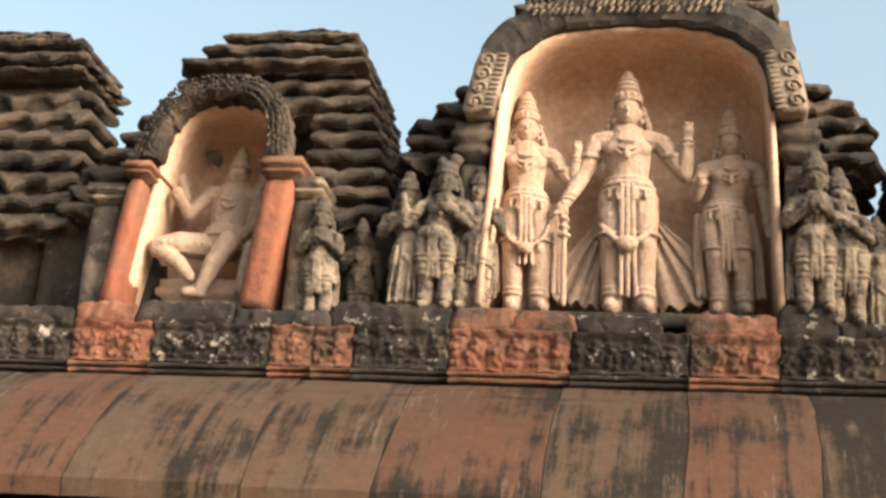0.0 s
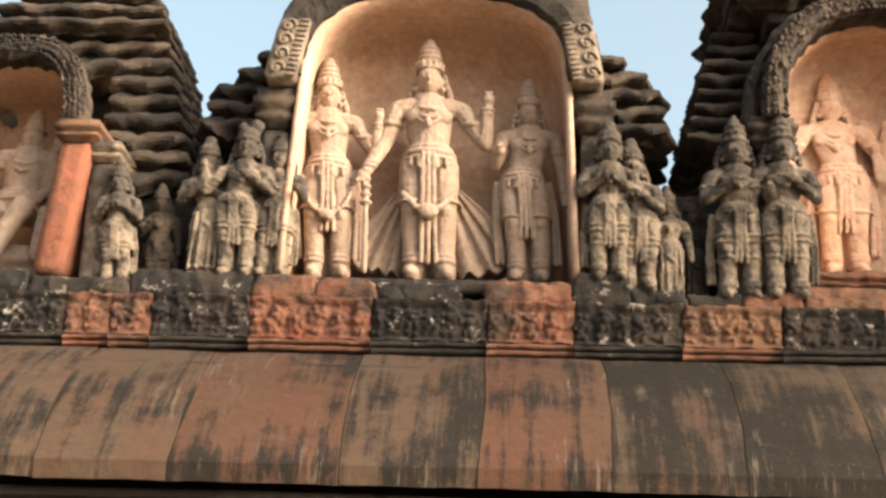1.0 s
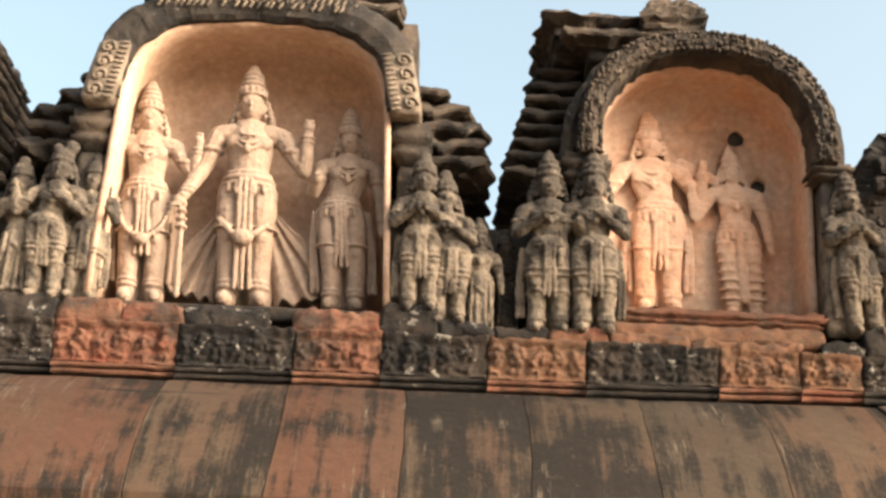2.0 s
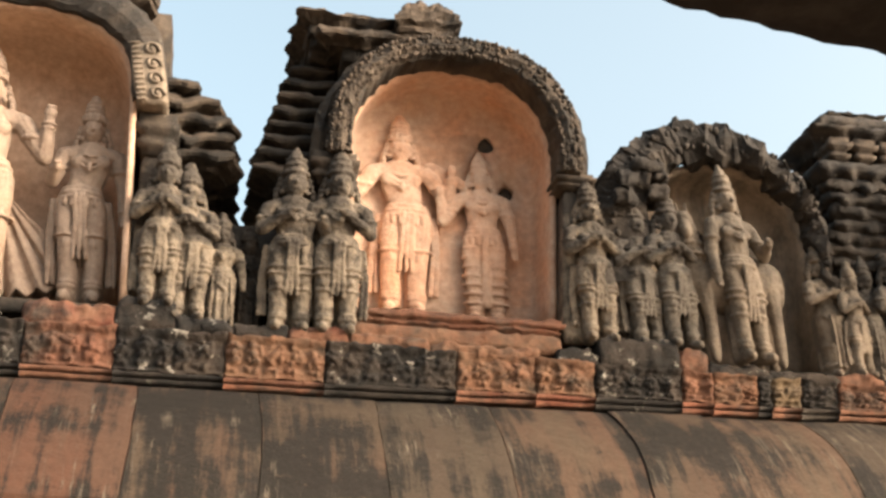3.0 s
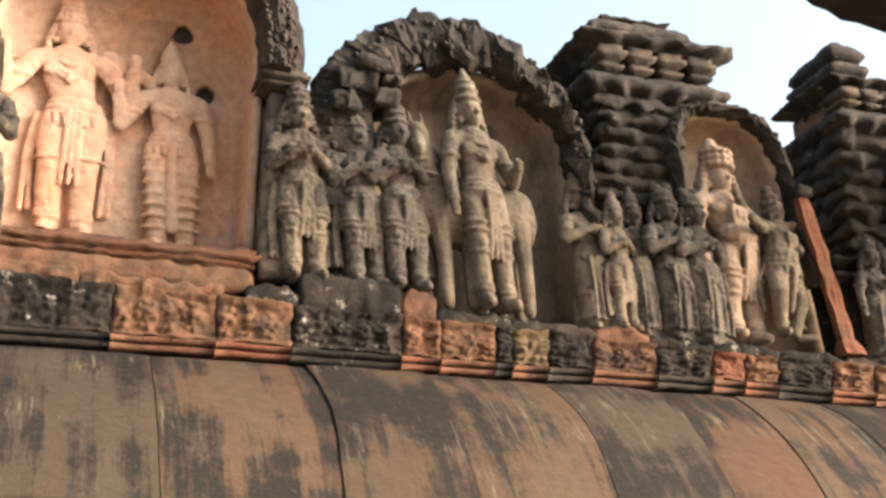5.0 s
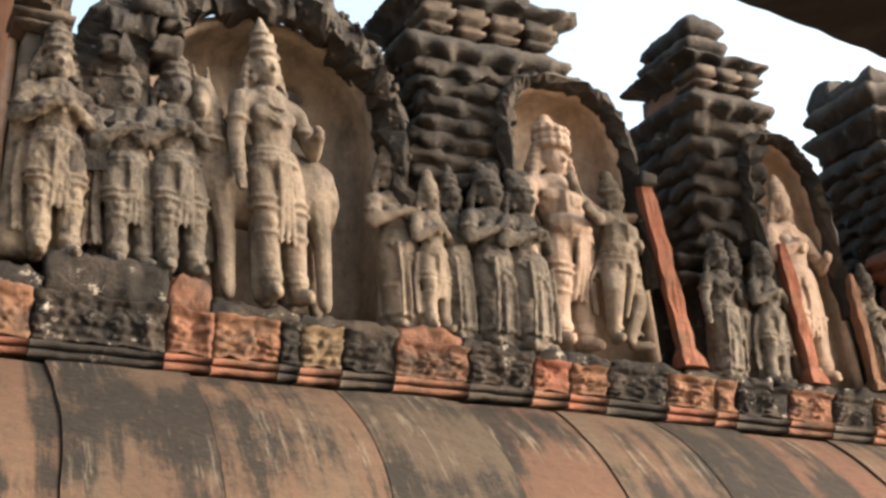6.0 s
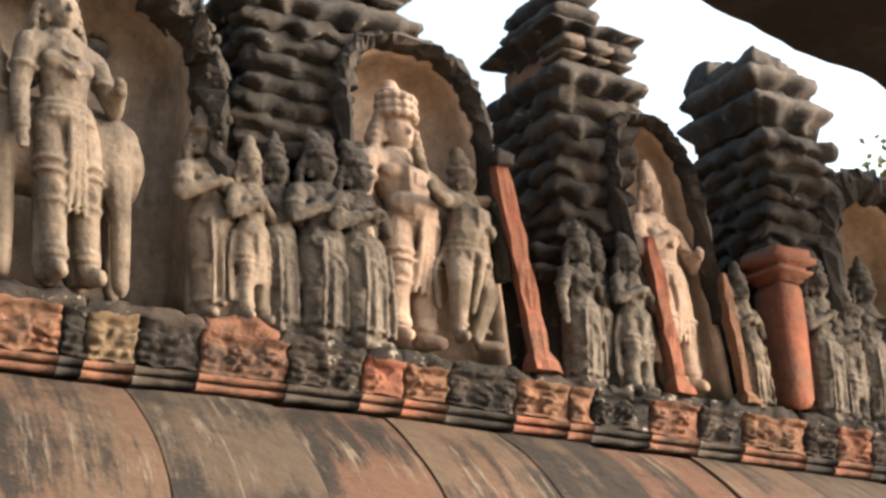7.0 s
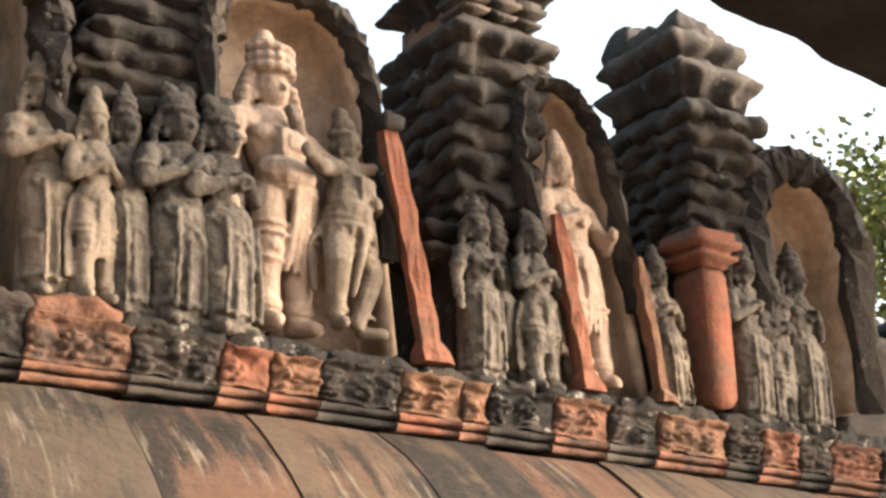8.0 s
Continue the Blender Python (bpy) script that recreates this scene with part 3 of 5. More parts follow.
def dancing(mirror=1.0):
    """A stout figure with bent legs, a broad chest plate and coiled hair."""
    g = []
    m = mirror
    g.append(tube([(0.0, 0, 0.44, 0.11), (0.015 * m, -0.02, 0.52, 0.1), (-0.02 * m, 0, 0.62, 0.105), (-0.02 * m, 0, 0.695, 0.085)], 12, 0.9))
    g.append(ball(0.01 * m, -0.03, 0.51, 0.1, 0.1, 0.075))
    g.append(ball(0, 0, 0.44, 0.125, 0.1, 0.085))
    g.append(tube([(0.06 * m, 0, 0.42, 0.075), (0.14 * m, -0.06, 0.27, 0.058), (0.1 * m, 0.0, 0.06, 0.038)], 10))
    g.append(tube([(-0.06 * m, 0, 0.42, 0.075), (-0.12 * m, -0.03, 0.26, 0.056), (-0.04 * m, 0.0, 0.06, 0.038)], 10))
    for s in (-1, 1):
        g.append(tube([(s * 0.08, 0.01, 0.025, 0.03), (s * 0.13, -0.07, 0.02, 0.026)], 8))
    g.append(tube([(-0.13, 0, 0.7, 0.046), (0.1, 0, 0.705, 0.046)], 9))
    hx = -0.02 * m
    g.append(tube([(hx, 0, 0.72, 0.036), (hx, 0, 0.78, 0.034)], 9))
    g += face(hx, -0.014, 0.82, 0.056)
    g.append(hoop(hx, 0, 0.87, 0.056, 0.06, 0.012))
    g.append(ball(hx, 0.01, 0.91, 0.058, 0.058, 0.05))
    g.append(ball(hx - 0.015, 0.015, 0.965, 0.04, 0.04, 0.035))
    for k in range(6):
        g.append(ball(hx - 0.05 + 0.02 * (k % 2), 0.03, 0.75 + 0.03 * k, 0.025, 0.03, 0.022, 7, 5))
    g.append(loft(hx - 0.045, hx + 0.05, -0.115, -0.08, 0.56, 0.67, BLOCK, 0.03, 0.0))
    g.append(loft(hx - 0.02, hx + 0.025, -0.125, -0.1, 0.585, 0.645, BLOCK, 0.03, 0.0))
    for e, h in (((0.22 * m, -0.06, 0.65), (0.36 * m, -0.1, 0.67)), ((-0.18 * m, -0.02, 0.57), (-0.06 * m, -0.12, 0.56)), ((0.2 * m, 0.05, 0.74), (0.3 * m, 0.03, 0.88))):
        o = (math.copysign(0.12, e[0]), 0, 0.695)
        g.append(tube([(*o, 0.043), (*e, 0.036)], 9))
        g.append(tube([(*e, 0.035), (*h, 0.026)], 9))
        g.append(ball(*h, 0.03, 0.028, 0.034, 8, 6))
        w = Vector(e).lerp(Vector(h), 0.7)
        g.append(ball(*w, 0.038, 0.036, 0.014, 8, 5))
    for z, r, k in ((0.505, 0.118, 0.012), (0.475, 0.13, 0.013), (0.44, 0.134, 0.01)):
        g.append(hoop(0, 0, z, r, r * 0.82, k))
    for k in range(8):
        a = math.pi + math.pi * (k + 0.5) / 8
        g.append(tube([(0.134 * math.cos(a), 0.11 * math.sin(a), 0.44, 0.009), (0.138 * math.cos(a), 0.112 * math.sin(a), 0.395, 0.012)], 6))
    for f, r in ((0.3, 0.07), (0.55, 0.062), (0.8, 0.056)):
        g.append(hoop((0.06 + 0.08 * f) * m, -0.06 * f, 0.42 - 0.15 * f, r, r, 0.009, 12))
        g.append(hoop((-0.06 - 0.06 * f) * m, -0.03 * f, 0.42 - 0.16 * f, r, r, 0.009, 12))
    for s in (-1, 1):
        g.append(tube([(s * 0.12, 0.03, 0.46, 0.018), (s * 0.2, 0.05, 0.34, 0.018), (s * 0.17, 0.05, 0.16, 0.016)], 7))
        g.append(hoop(s * 0.09, 0.0, 0.085, 0.044, 0.044, 0.01, 12))
    g.append(tube([(0.0, -0.1, 0.45, 0.02), (0.02 * m, -0.09, 0.32, 0.022), (0.04 * m, -0.05, 0.16, 0.018)], 7))
    g.append(hoop(hx, -0.02, 0.71, 0.065, 0.068, 0.009, start=math.pi, end=2 * math.pi, drop=0.05))
    return merge(*g)


def beast():
    """A saddled animal standing sideways, height 1, length about 1.1."""
    g = [tube([(-0.3, 0, 0.55, 0.2), (0.05, 0, 0.55, 0.21), (0.35, 0, 0.56, 0.2)], 14)]
    g.append(tube([(-0.3, -0.02, 0.6, 0.17), (-0.34, -0.06, 0.76, 0.13), (-0.36, -0.1, 0.92, 0.095)], 12))
    g.append(tube([(-0.36, -0.1, 0.94, 0.07), (-0.4, -0.2, 0.84, 0.045)], 10))
    for s in (-1, 1):
        g.append(tube([(-0.35 + s * 0.04, -0.08, 1.0, 0.026), (-0.35 + s * 0.05, -0.08, 1.07, 0.01)], 6))
    for k in range(6):
        g.append(ball(-0.34 + 0.1 * math.cos(k * 0.55), -0.17, 0.62 + 0.05 * k, 0.025, 0.025, 0.025, 7, 5))
    for z, r in ((0.7, 0.155), (0.78, 0.135), (0.86, 0.115)):
        g.append(hoop(-0.34, -0.06, z, r, r, 0.012))
    for x, y in ((-0.3, -0.1), (-0.28, 0.1), (0.34, -0.1), (0.36, 0.1)):
        g.append(tube([(x, y, 0.5, 0.1), (x + 0.02, y, 0.28, 0.06), (x, y, 0.04, 0.05)], 9))
    g.append(tube([(0.42, 0.05, 0.66, 0.05), (0.47, 0.08, 0.5, 0.04)], 7))
    for k in range(5):
        g.append(hoop(-0.1 + 0.05 * k, 0, 0.55, 0.02, 0.2, 0.012))
    return merge(*g)


PITS = bpy.data.textures.new("pits", "CLOUDS")
PITS.noise_scale, PITS.noise_depth = 0.022, 3


def figure(label, geo, foot, head, y, z0, z1, material, turn=0.0, girth=0.98, deep=1.0, voxel=0.0058, group="", name="statue"):
    """Stands geo up between z0 and z1 with its feet at x = foot and its crown at x = head."""
    if group:
        z0 -= 0.035
    h = z1 - z0
    ca, sa = math.cos(radians(turn)), math.sin(radians(turn))
    vs = []
    for v in geo[0]:
        x, yy = v.x * girth, v.y * deep * girth
        px, py = x * ca - yy * sa, x * sa + yy * ca
        vs.append((px * h + (head - foot) * v.z, py * h, v.z * h))
    me = mesh_of(name, vs, geo[1], material)
    ob = new(name, me)
    ob.location = (foot, y, z0)
    rm = ob.modifiers.new("remesh", "REMESH")
    rm.mode, rm.voxel_size, rm.use_smooth_shade = "VOXEL", voxel, True
    sm = ob.modifiers.new("smooth", "SMOOTH")
    sm.factor, sm.iterations = 0.5, 1
    dp = ob.modifiers.new("weathering", "DISPLACE")
    dp.texture, dp.strength, dp.mid_level, dp.texture_coords = PITS, 0.014 if material in (GREY, ASH, DARK) else 0.006, 0.5, "LOCAL"
    return tagged(ob, label, "statue", group)


# ---- the setting ----
ground = new("ground", mesh_of("ground", [(-900, -900, -3.4), (900, -900, -3.4), (900, 900, -3.4), (-900, 900, -3.4)], [(0, 1, 2, 3)], EARTH, False))
tagged(ground, "dry bare earth round the temple", "ground", kind="structure")

X0, X1 = -5.0, 12.0
wall = thing("wall_lower", "dark stone temple wall in the shade under the eave", "wall", (0, 0.2, -3.4), kind="structure")
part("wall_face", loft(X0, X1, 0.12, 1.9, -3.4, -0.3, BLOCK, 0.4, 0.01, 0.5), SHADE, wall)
roof = new("roof_terrace", mesh_of("roof_terrace", *loft(X0, X1, 0.12, 1.9, -0.296, 0.0, BLOCK, 0.25, 0.006, 0.3), DARK))
tagged(roof, "blackened stone roof terrace carrying the parapet shrines", "roof", kind="structure")


def level(x):
    """Heights of the frieze's top and bottom edge along the wall."""
    k = min(1.0, max(0.0, (x - 2.6) / 3.0))
    return -0.04 * k, -0.242 + 0.042 * k


# sloping eave, slab by slab
eave = thing("eave", "curved sloping stone eave with dark rain streaks over orange-brown stone", "eave", (0, -0.02, -0.3), kind="structure")
SEAMS = [-4.6, -4.0, -3.4, -2.85, -2.3, -1.75, -1.2, -0.44, 0.09, 0.76, 1.30, 1.82, 2.34, 2.86, 3.37, 3.93, 4.38, 4.86, 5.3, 5.66, 6.05, 6.4, 6.8, 7.2, 7.65, 8.1, 8.6, 9.1, 9.6, 10.2, 10.8]
SLAB_TONES = "gtotg" "ottot" "oddgt" "dtgot" "dotgo" "tdott"


def eave_slab(xa, xb, seed):
    vs, fs = [], []
    nu, nv = max(4, round((xb - xa) / 0.08)), 14
    gap = 0.0022
    rnd = random.Random(seed)
    up = rnd.uniform(-0.006, 0.006)
    bow_a, bow_b = random.Random(seed * 7).uniform(-0.02, 0.02), random.Random(seed * 7 + 7).uniform(-0.02, 0.02)
    for j in range(nv + 1):
        s = j / nv
        for i in range(nu + 1):
            u = (0.0 if i == 0 else 1.0 if i == nu else 0.004 + 0.992 * i / nu)
            x = xa + gap + (xb - xa - 2 * gap) * u + (bow_a + (bow_b - bow_a) * u) * math.sin(math.pi * s)
            zt = level(x)[1] - 0.025
            y = -0.02 - 0.72 * (0.85 * s + 0.15 * math.sin(math.pi * s / 2))
            z = zt - (0.885 - 0.265) * (0.62 * s + 0.38 * s ** 2.2) + up
            edge = min(u, 1 - u) * (xb - xa)
            z -= 0.003 if edge < 1e-6 else 0.0
            vs.append(wobble((x, y, z), 0.005, 0.25))
    top = (nv + 1) * (nu + 1)
    for j in range(nv + 1):
        for i in range(nu + 1):
            v = vs[j * (nu + 1) + i]
            vs.append(Vector((v.x, v.y + 0.012, v.z - 0.075)))
    w = nu + 1
    for j in range(nv):
        for i in range(nu):
            a = j * w + i
            fs.append((a, a + w, a + w + 1, a + 1))
            b = top + a
            fs.append((b, b + 1, b + w + 1, b + w))
    rim = [(i, i + 1, top + i + 1, top + i) for i in range(nu)] + [(nv * w + i, top + nv * w + i, top + nv * w + i + 1, nv * w + i + 1) for i in range(nu)]
    rim += [(j * w, top + j * w, top + j * w + w, j * w + w) for j in range(nv)] + [(j * w + nu, j * w + nu + w, top + j * w + nu + w, top + j * w + nu) for j in range(nv)]
    for q in rim:
        k = len(vs)
        vs += [vs[i].copy() for i in q]
        fs.append((k, k + 1, k + 2, k + 3))
    return vs, fs


for i in range(len(SEAMS) - 1):
    part("eave_slab", eave_slab(SEAMS[i], SEAMS[i + 1], i), SLABS[SLAB_TONES[i]], eave)
part("soffit", loft(X0, X1, -0.62, 0.119, -1.02, -0.98, BLOCK, 0.4, 0.004), SHADE, eave, "near-black shaded underside of the eave")
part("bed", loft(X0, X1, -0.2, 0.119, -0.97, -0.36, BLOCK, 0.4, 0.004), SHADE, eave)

# painted frieze blocks
frieze = thing("frieze", "carved frieze course of alternating red-painted and blackened blocks", "frieze", (0, 0.05, -0.25), kind="structure")
COURSE = [(-4.2, "k"), (-3.7, "r"), (-3.3, "k"), (-2.9, "r"), (-2.45, "k"), (-2.0, "k"), (-1.6, "r"), (-1.2, "k"), (-0.62, "r"), (-0.41, "r"), (-0.22, "k"), (0.23, "r"), (0.785, "k"),
          (1.31, "r"), (1.705, "k"), (2.185, "o"), (2.63, "k"), (3.23, "o"), (3.6, "o"), (3.88, "k"), (4.3, "r"), (4.45, "o"), (4.67, "k"), (4.74, "y"), (4.885, "k"),
          (5.07, "r"), (5.345, "k"), (5.587, "r"), (5.73, "o"), (5.88, "k"), (6.125, "o"), (6.33, "o"), (6.42, "k"), (6.65, "r"), (6.85, "k"), (7.04, "o"), (7.32, "k"), (7.46, "r"),
          (7.63, "k"), (7.77, "r"), (8.0, "k"), (8.3, "o"), (8.7, "k"), (9.1, "r"), (9.6, "k"), (10.2, "r"), (10.8, "k")]
TONES = {"k": LICHEN, "r": RED, "o": TERRA, "y": OCHRE}


def frieze_block(xa, xb, seed):
    """A block whose face carries worn relief: scrolls and little beasts rounded away by weather."""
    rnd = random.Random(seed)
    xa, xb = xa + 0.0015, xb - 0.0015
    nu, nv = max(5, round((xb - xa) / 0.009)), 22
    lumps = []
    x = xa + 0.03
    while x < xb - 0.02:
        c = rnd.uniform(0.42, 0.6)
        for k in range(7):
            an = k * 0.9 + rnd.uniform(-0.3, 0.3)
            lumps.append((x + 0.032 * math.cos(an), c + 0.19 * math.sin(an), rnd.uniform(0.012, 0.022), rnd.uniform(0.014, 0.028)))
        lumps.append((x, c, 0.024, 0.03))
        lumps.append((x + 0.01, 0.17, 0.016, 0.02))
        lumps.append((x - 0.02, 0.2, 0.014, 0.02))
        x += rnd.uniform(0.075, 0.1)
    vs, fs = [], []
    for j in range(nv + 1):
        v = j / nv
        for i in range(nu + 1):
            u = i / nu
            x = xa + (xb - xa) * u
            zt, zb = level(x)
            z = zb + 0.045 + (zt - zb - 0.045) * v
            d = 0.0
            for lx, lv, lr, lh in lumps:
                q = ((x - lx) ** 2 + ((v - lv) * 0.19) ** 2) / lr ** 2
                if q < 1:
                    d = max(d, lh * (1 - q) ** 0.7)
            d += 0.022 * max(0.0, (v - 0.82) / 0.18) ** 0.5 + 0.012 * max(0.0, (0.1 - v) / 0.1)
            e = min(u, 1 - u) * (xb - xa)
            d -= 0.007 * max(0.0, 1 - e / 0.006)
            p = wobble((x, -d, z - 0.014 * v * v * max(0.0, noise.noise((x * 9.0, 3.1, 1.7)) + 0.2)), 0.011, 0.05)
            vs.append(p)
    top = len(vs)
    for j in range(nv + 1):
        for i in range(nu + 1):
            v = vs[j * (nu + 1) + i]
            vs.append(Vector((v.x, 0.118, v.z)))
    w = nu + 1
    for j in range(nv):
        for i in range(nu):
            a = j * w + i
            fs.append((a, a + 1, a + w + 1, a + w))
    for i in range(nu):
        fs.append((i, top + i, top + i + 1, i + 1))
        a = nv * w + i
        fs.append((a, a + 1, top + a + 1, top + a))
    for j in range(nv):
        a, b = j * w, j * w + nu
        fs.append((a, a + w, top + a + w, top + a))
        fs.append((b, top + b, top + b + w, b + w))
    return vs, fs


def moulding_run(xa, xb, lo, hi, y0):
    """A roll moulding that follows the frieze's lower edge."""
    vs, fs = [], []
    n = max(2, round((xb - xa) / 0.06))
    sect = [(0.118, lo), (y0 + 0.008, lo), (y0, (lo * 2 + hi) / 3), (y0, (lo + hi * 2) / 3), (y0 + 0.008, hi), (0.118, hi)]
    for i in range(n + 1):
        x = xa + (xb - xa) * i / n
        zb = level(x)[1]
        for y, z in sect:
            vs.append(wobble((x, y, zb + z), 0.004, 0.1))
    k = len(sect)
    for i in range(n):
        for j in range(k):
            a, b = i * k + j, i * k + (j + 1) % k
            fs.append((a, a + k, b + k, b))
    fs.append(tuple(reversed(range(k))))
    fs.append(tuple(n * k + j for j in range(k)))
    return vs, fs


for i in range(len(COURSE) - 1):
    xa, tone = COURSE[i]
    xb = COURSE[i + 1][0]
    block = part("frieze_block", frieze_block(xa, xb, 100 + i), TONES[tone], frieze)
    part("moulding", merge(moulding_run(xa + 0.001, xb - 0.001, 0.022, 0.043, -0.012), moulding_run(xa + 0.001, xb - 0.001, -0.006, 0.018, 0.004)), RED if tone in "roy" else BLACK, block)

# broken ledge stones on top of the frieze
ledge = thing("ledge", "broken ledge stones with patches of red paint and black crust", "ledge", (0, 0.1, 0), kind="structure")
LEDGE = [(-4.0, -3.2, 0.07, "k"), (-3.2, -2.5, 0.09, "k"), (-2.5, -1.62, 0.08, "k"), (-1.6, -1.3, 0.11, "r"), (-1.29, -0.82, 0.12, "k"), (-0.81, -0.35, 0.09, "k"), (-0.34, 0.22, 0.13, "k"), (0.23, 0.52, 0.12, "r"), (0.525, 0.8, 0.105, "r"),
         (0.805, 1.18, 0.1, "k"), (1.3, 1.69, 0.11, "r"), (1.7, 1.95, 0.16, "k"), (1.96, 2.2, 0.08, "k"), (2.21, 2.45, 0.06, "k"), (2.46, 2.72, 0.07, "r"),
         (2.74, 3.1, 0.06, "o"), (3.11, 3.62, 0.05, "o"), (3.7, 3.9, 0.07, "k"), (3.91, 4.29, 0.15, "k"), (4.3, 4.43, 0.13, "r"), (4.44, 4.72, 0.07, "k"), (4.73, 5.08, 0.06, "k"), (5.09, 5.3, 0.08, "r"), (5.31, 5.6, 0.06, "k"),
         (5.61, 5.9, 0.05, "k"), (5.91, 6.2, 0.05, "k"), (6.21, 6.6, 0.05, "k"), (6.61, 6.9, 0.05, "k"), (6.91, 7.3, 0.06, "k"), (7.31, 7.8, 0.06, "k"), (7.81, 8.4, 0.07, "k"), (8.41, 9.2, 0.07, "k")]
for xa, xb, h, tone in LEDGE:
    zt = level((xa + xb) / 2)[0]
    part("ledge_stone", loft(xa, xb, 0.0, 0.42, zt - 0.012, zt + h * (0.92 if xa < 4.4 else 0.72), WORN, 0.018, 0.022, 0.05), TONES[tone], ledge)


# ---- parapet shrines ----
# knocked holes in the niche walls
HOLES0 = ((-1.23, 0.62, 1.1, 0.045),)
HOLES2 = ((3.45, 0.5, 1.26, 0.045), (3.56, 0.47, 1.0, 0.042))
HOLES3 = ((4.76, 0.38, 0.94, 0.05), (4.55, 0.39, 0.79, 0.05))
def shrine(label, x, y=0.3):
    return thing("shrine", label, "shrine", (x, y, 0.0), group="parapet shrines")


def tiers(owner, rows, y0, y1, hole=None, lean=(0, 0), material=DARK, wave=0.028, amp=0.013):
    """rows: (z0, z1, x0, x1). hole: (x0, x1, top): the part of the width left free for a niche."""
    for k, (za, zb, xa, xb) in enumerate(rows):
        yf = y0 + 0.03 * k
        xa, xb = xa + 0.045, xb - 0.045
        spans = [(xa, xb)]
        if hole and za < hole[2]:
            spans = [(xa, hole[0]), (hole[1], xb)]
        for a, b in spans:
            if b - a > 0.06:
                part("tier", loft(a, b, yf, y1 - 0.02 * k, za, zb, LIP, 0.02, amp * 0.8, 0.09, wave * 1.6, 0.22, lean), material, owner, smooth=False)


def steps(z0, z1, n, left, right):
    """n equal tiers; left and right give the outline's x at a height."""
    h = (z1 - z0) / n
    return [(z0 + i * h, z0 + (i + 1) * h, left(z0 + (i + 0.5) * h), right(z0 + (i + 0.5) * h)) for i in range(n)]


def line(*pts):
    zs, xs = [p[0] for p in pts], [p[1] for p in pts]
    return lambda z: float(np.interp(z, zs, xs))


def beads(outline, y, r, every, grow=0.0, lean=0.0, seed=3):
    """Knobbly carved fringe along an arch."""
    rnd = random.Random(seed)
    g, left = [], 0.0
    for (xa, za), (xb, zb) in zip(outline, outline[1:]):
        seg = math.hypot(xb - xa, zb - za)
        while left < seg:
            f = left / seg
            z = za + (zb - za) * f
            k = r * rnd.uniform(0.7, 1.3)
            g.append(ball(xa + (xb - xa) * f + lean * z + rnd.uniform(-grow, grow), y + rnd.uniform(-0.01, 0.01), z + rnd.uniform(-grow, grow), k, k, k * rnd.uniform(0.8, 1.4), 7, 5))
            left += every
        left -= seg
    return merge(*g)


def pilaster(owner, xa, xb, y0, y1, z0, z1, material, lean=(0, 0), label="", cap=0.14, cap_mat=None):
    shaft = part("pilaster", loft(xa, xb, y0, y1, z0, z1 - cap, BLOCK, 0.04, 0.005, 0.15, lean=lean), material, owner, label)
    part("capital", loft(xa - 0.01, xb + 0.01, y0 - 0.01, y1, z1 - cap, z1, CAPITAL, 0.04, 0.004, 0.1, lean=lean), cap_mat or material, shaft)


def line_niche(owner, geometry, material, label, holes=()):
    """A plaster shell 3 cm thick; holes (x, y, z, radius) are knocked through it."""
    ob = part("niche_lining", geometry, material, owner, label)
    so = ob.modifiers.new("thickness", "SOLIDIFY")
    so.thickness, so.offset = 0.03, 1.0
    if holes:
        at = owner.matrix_basis.translation
        cut = new("cutter", mesh_of("cutter", *merge(*[([wobble(v - at, r * 0.25, r * 1.2) for v in q[0]], q[1]) for q, r in [(ball(x, y, z, r, 0.12, r, 14, 10), r) for x, y, z, r in holes]]), material))
        cut.location = at
        bpy.context.view_layer.update()
        bo = ob.modifiers.new("holes", "BOOLEAN")
        bo.object, bo.operation, bo.solver = cut, "DIFFERENCE", "EXACT"
        bpy.context.view_layer.update()
        me = bpy.data.meshes.new_from_object(ob.evaluated_get(bpy.context.evaluated_depsgraph_get()))
        ob.modifiers.clear()
        ob.data = me
        bpy.data.objects.remove(cut)
    return ob


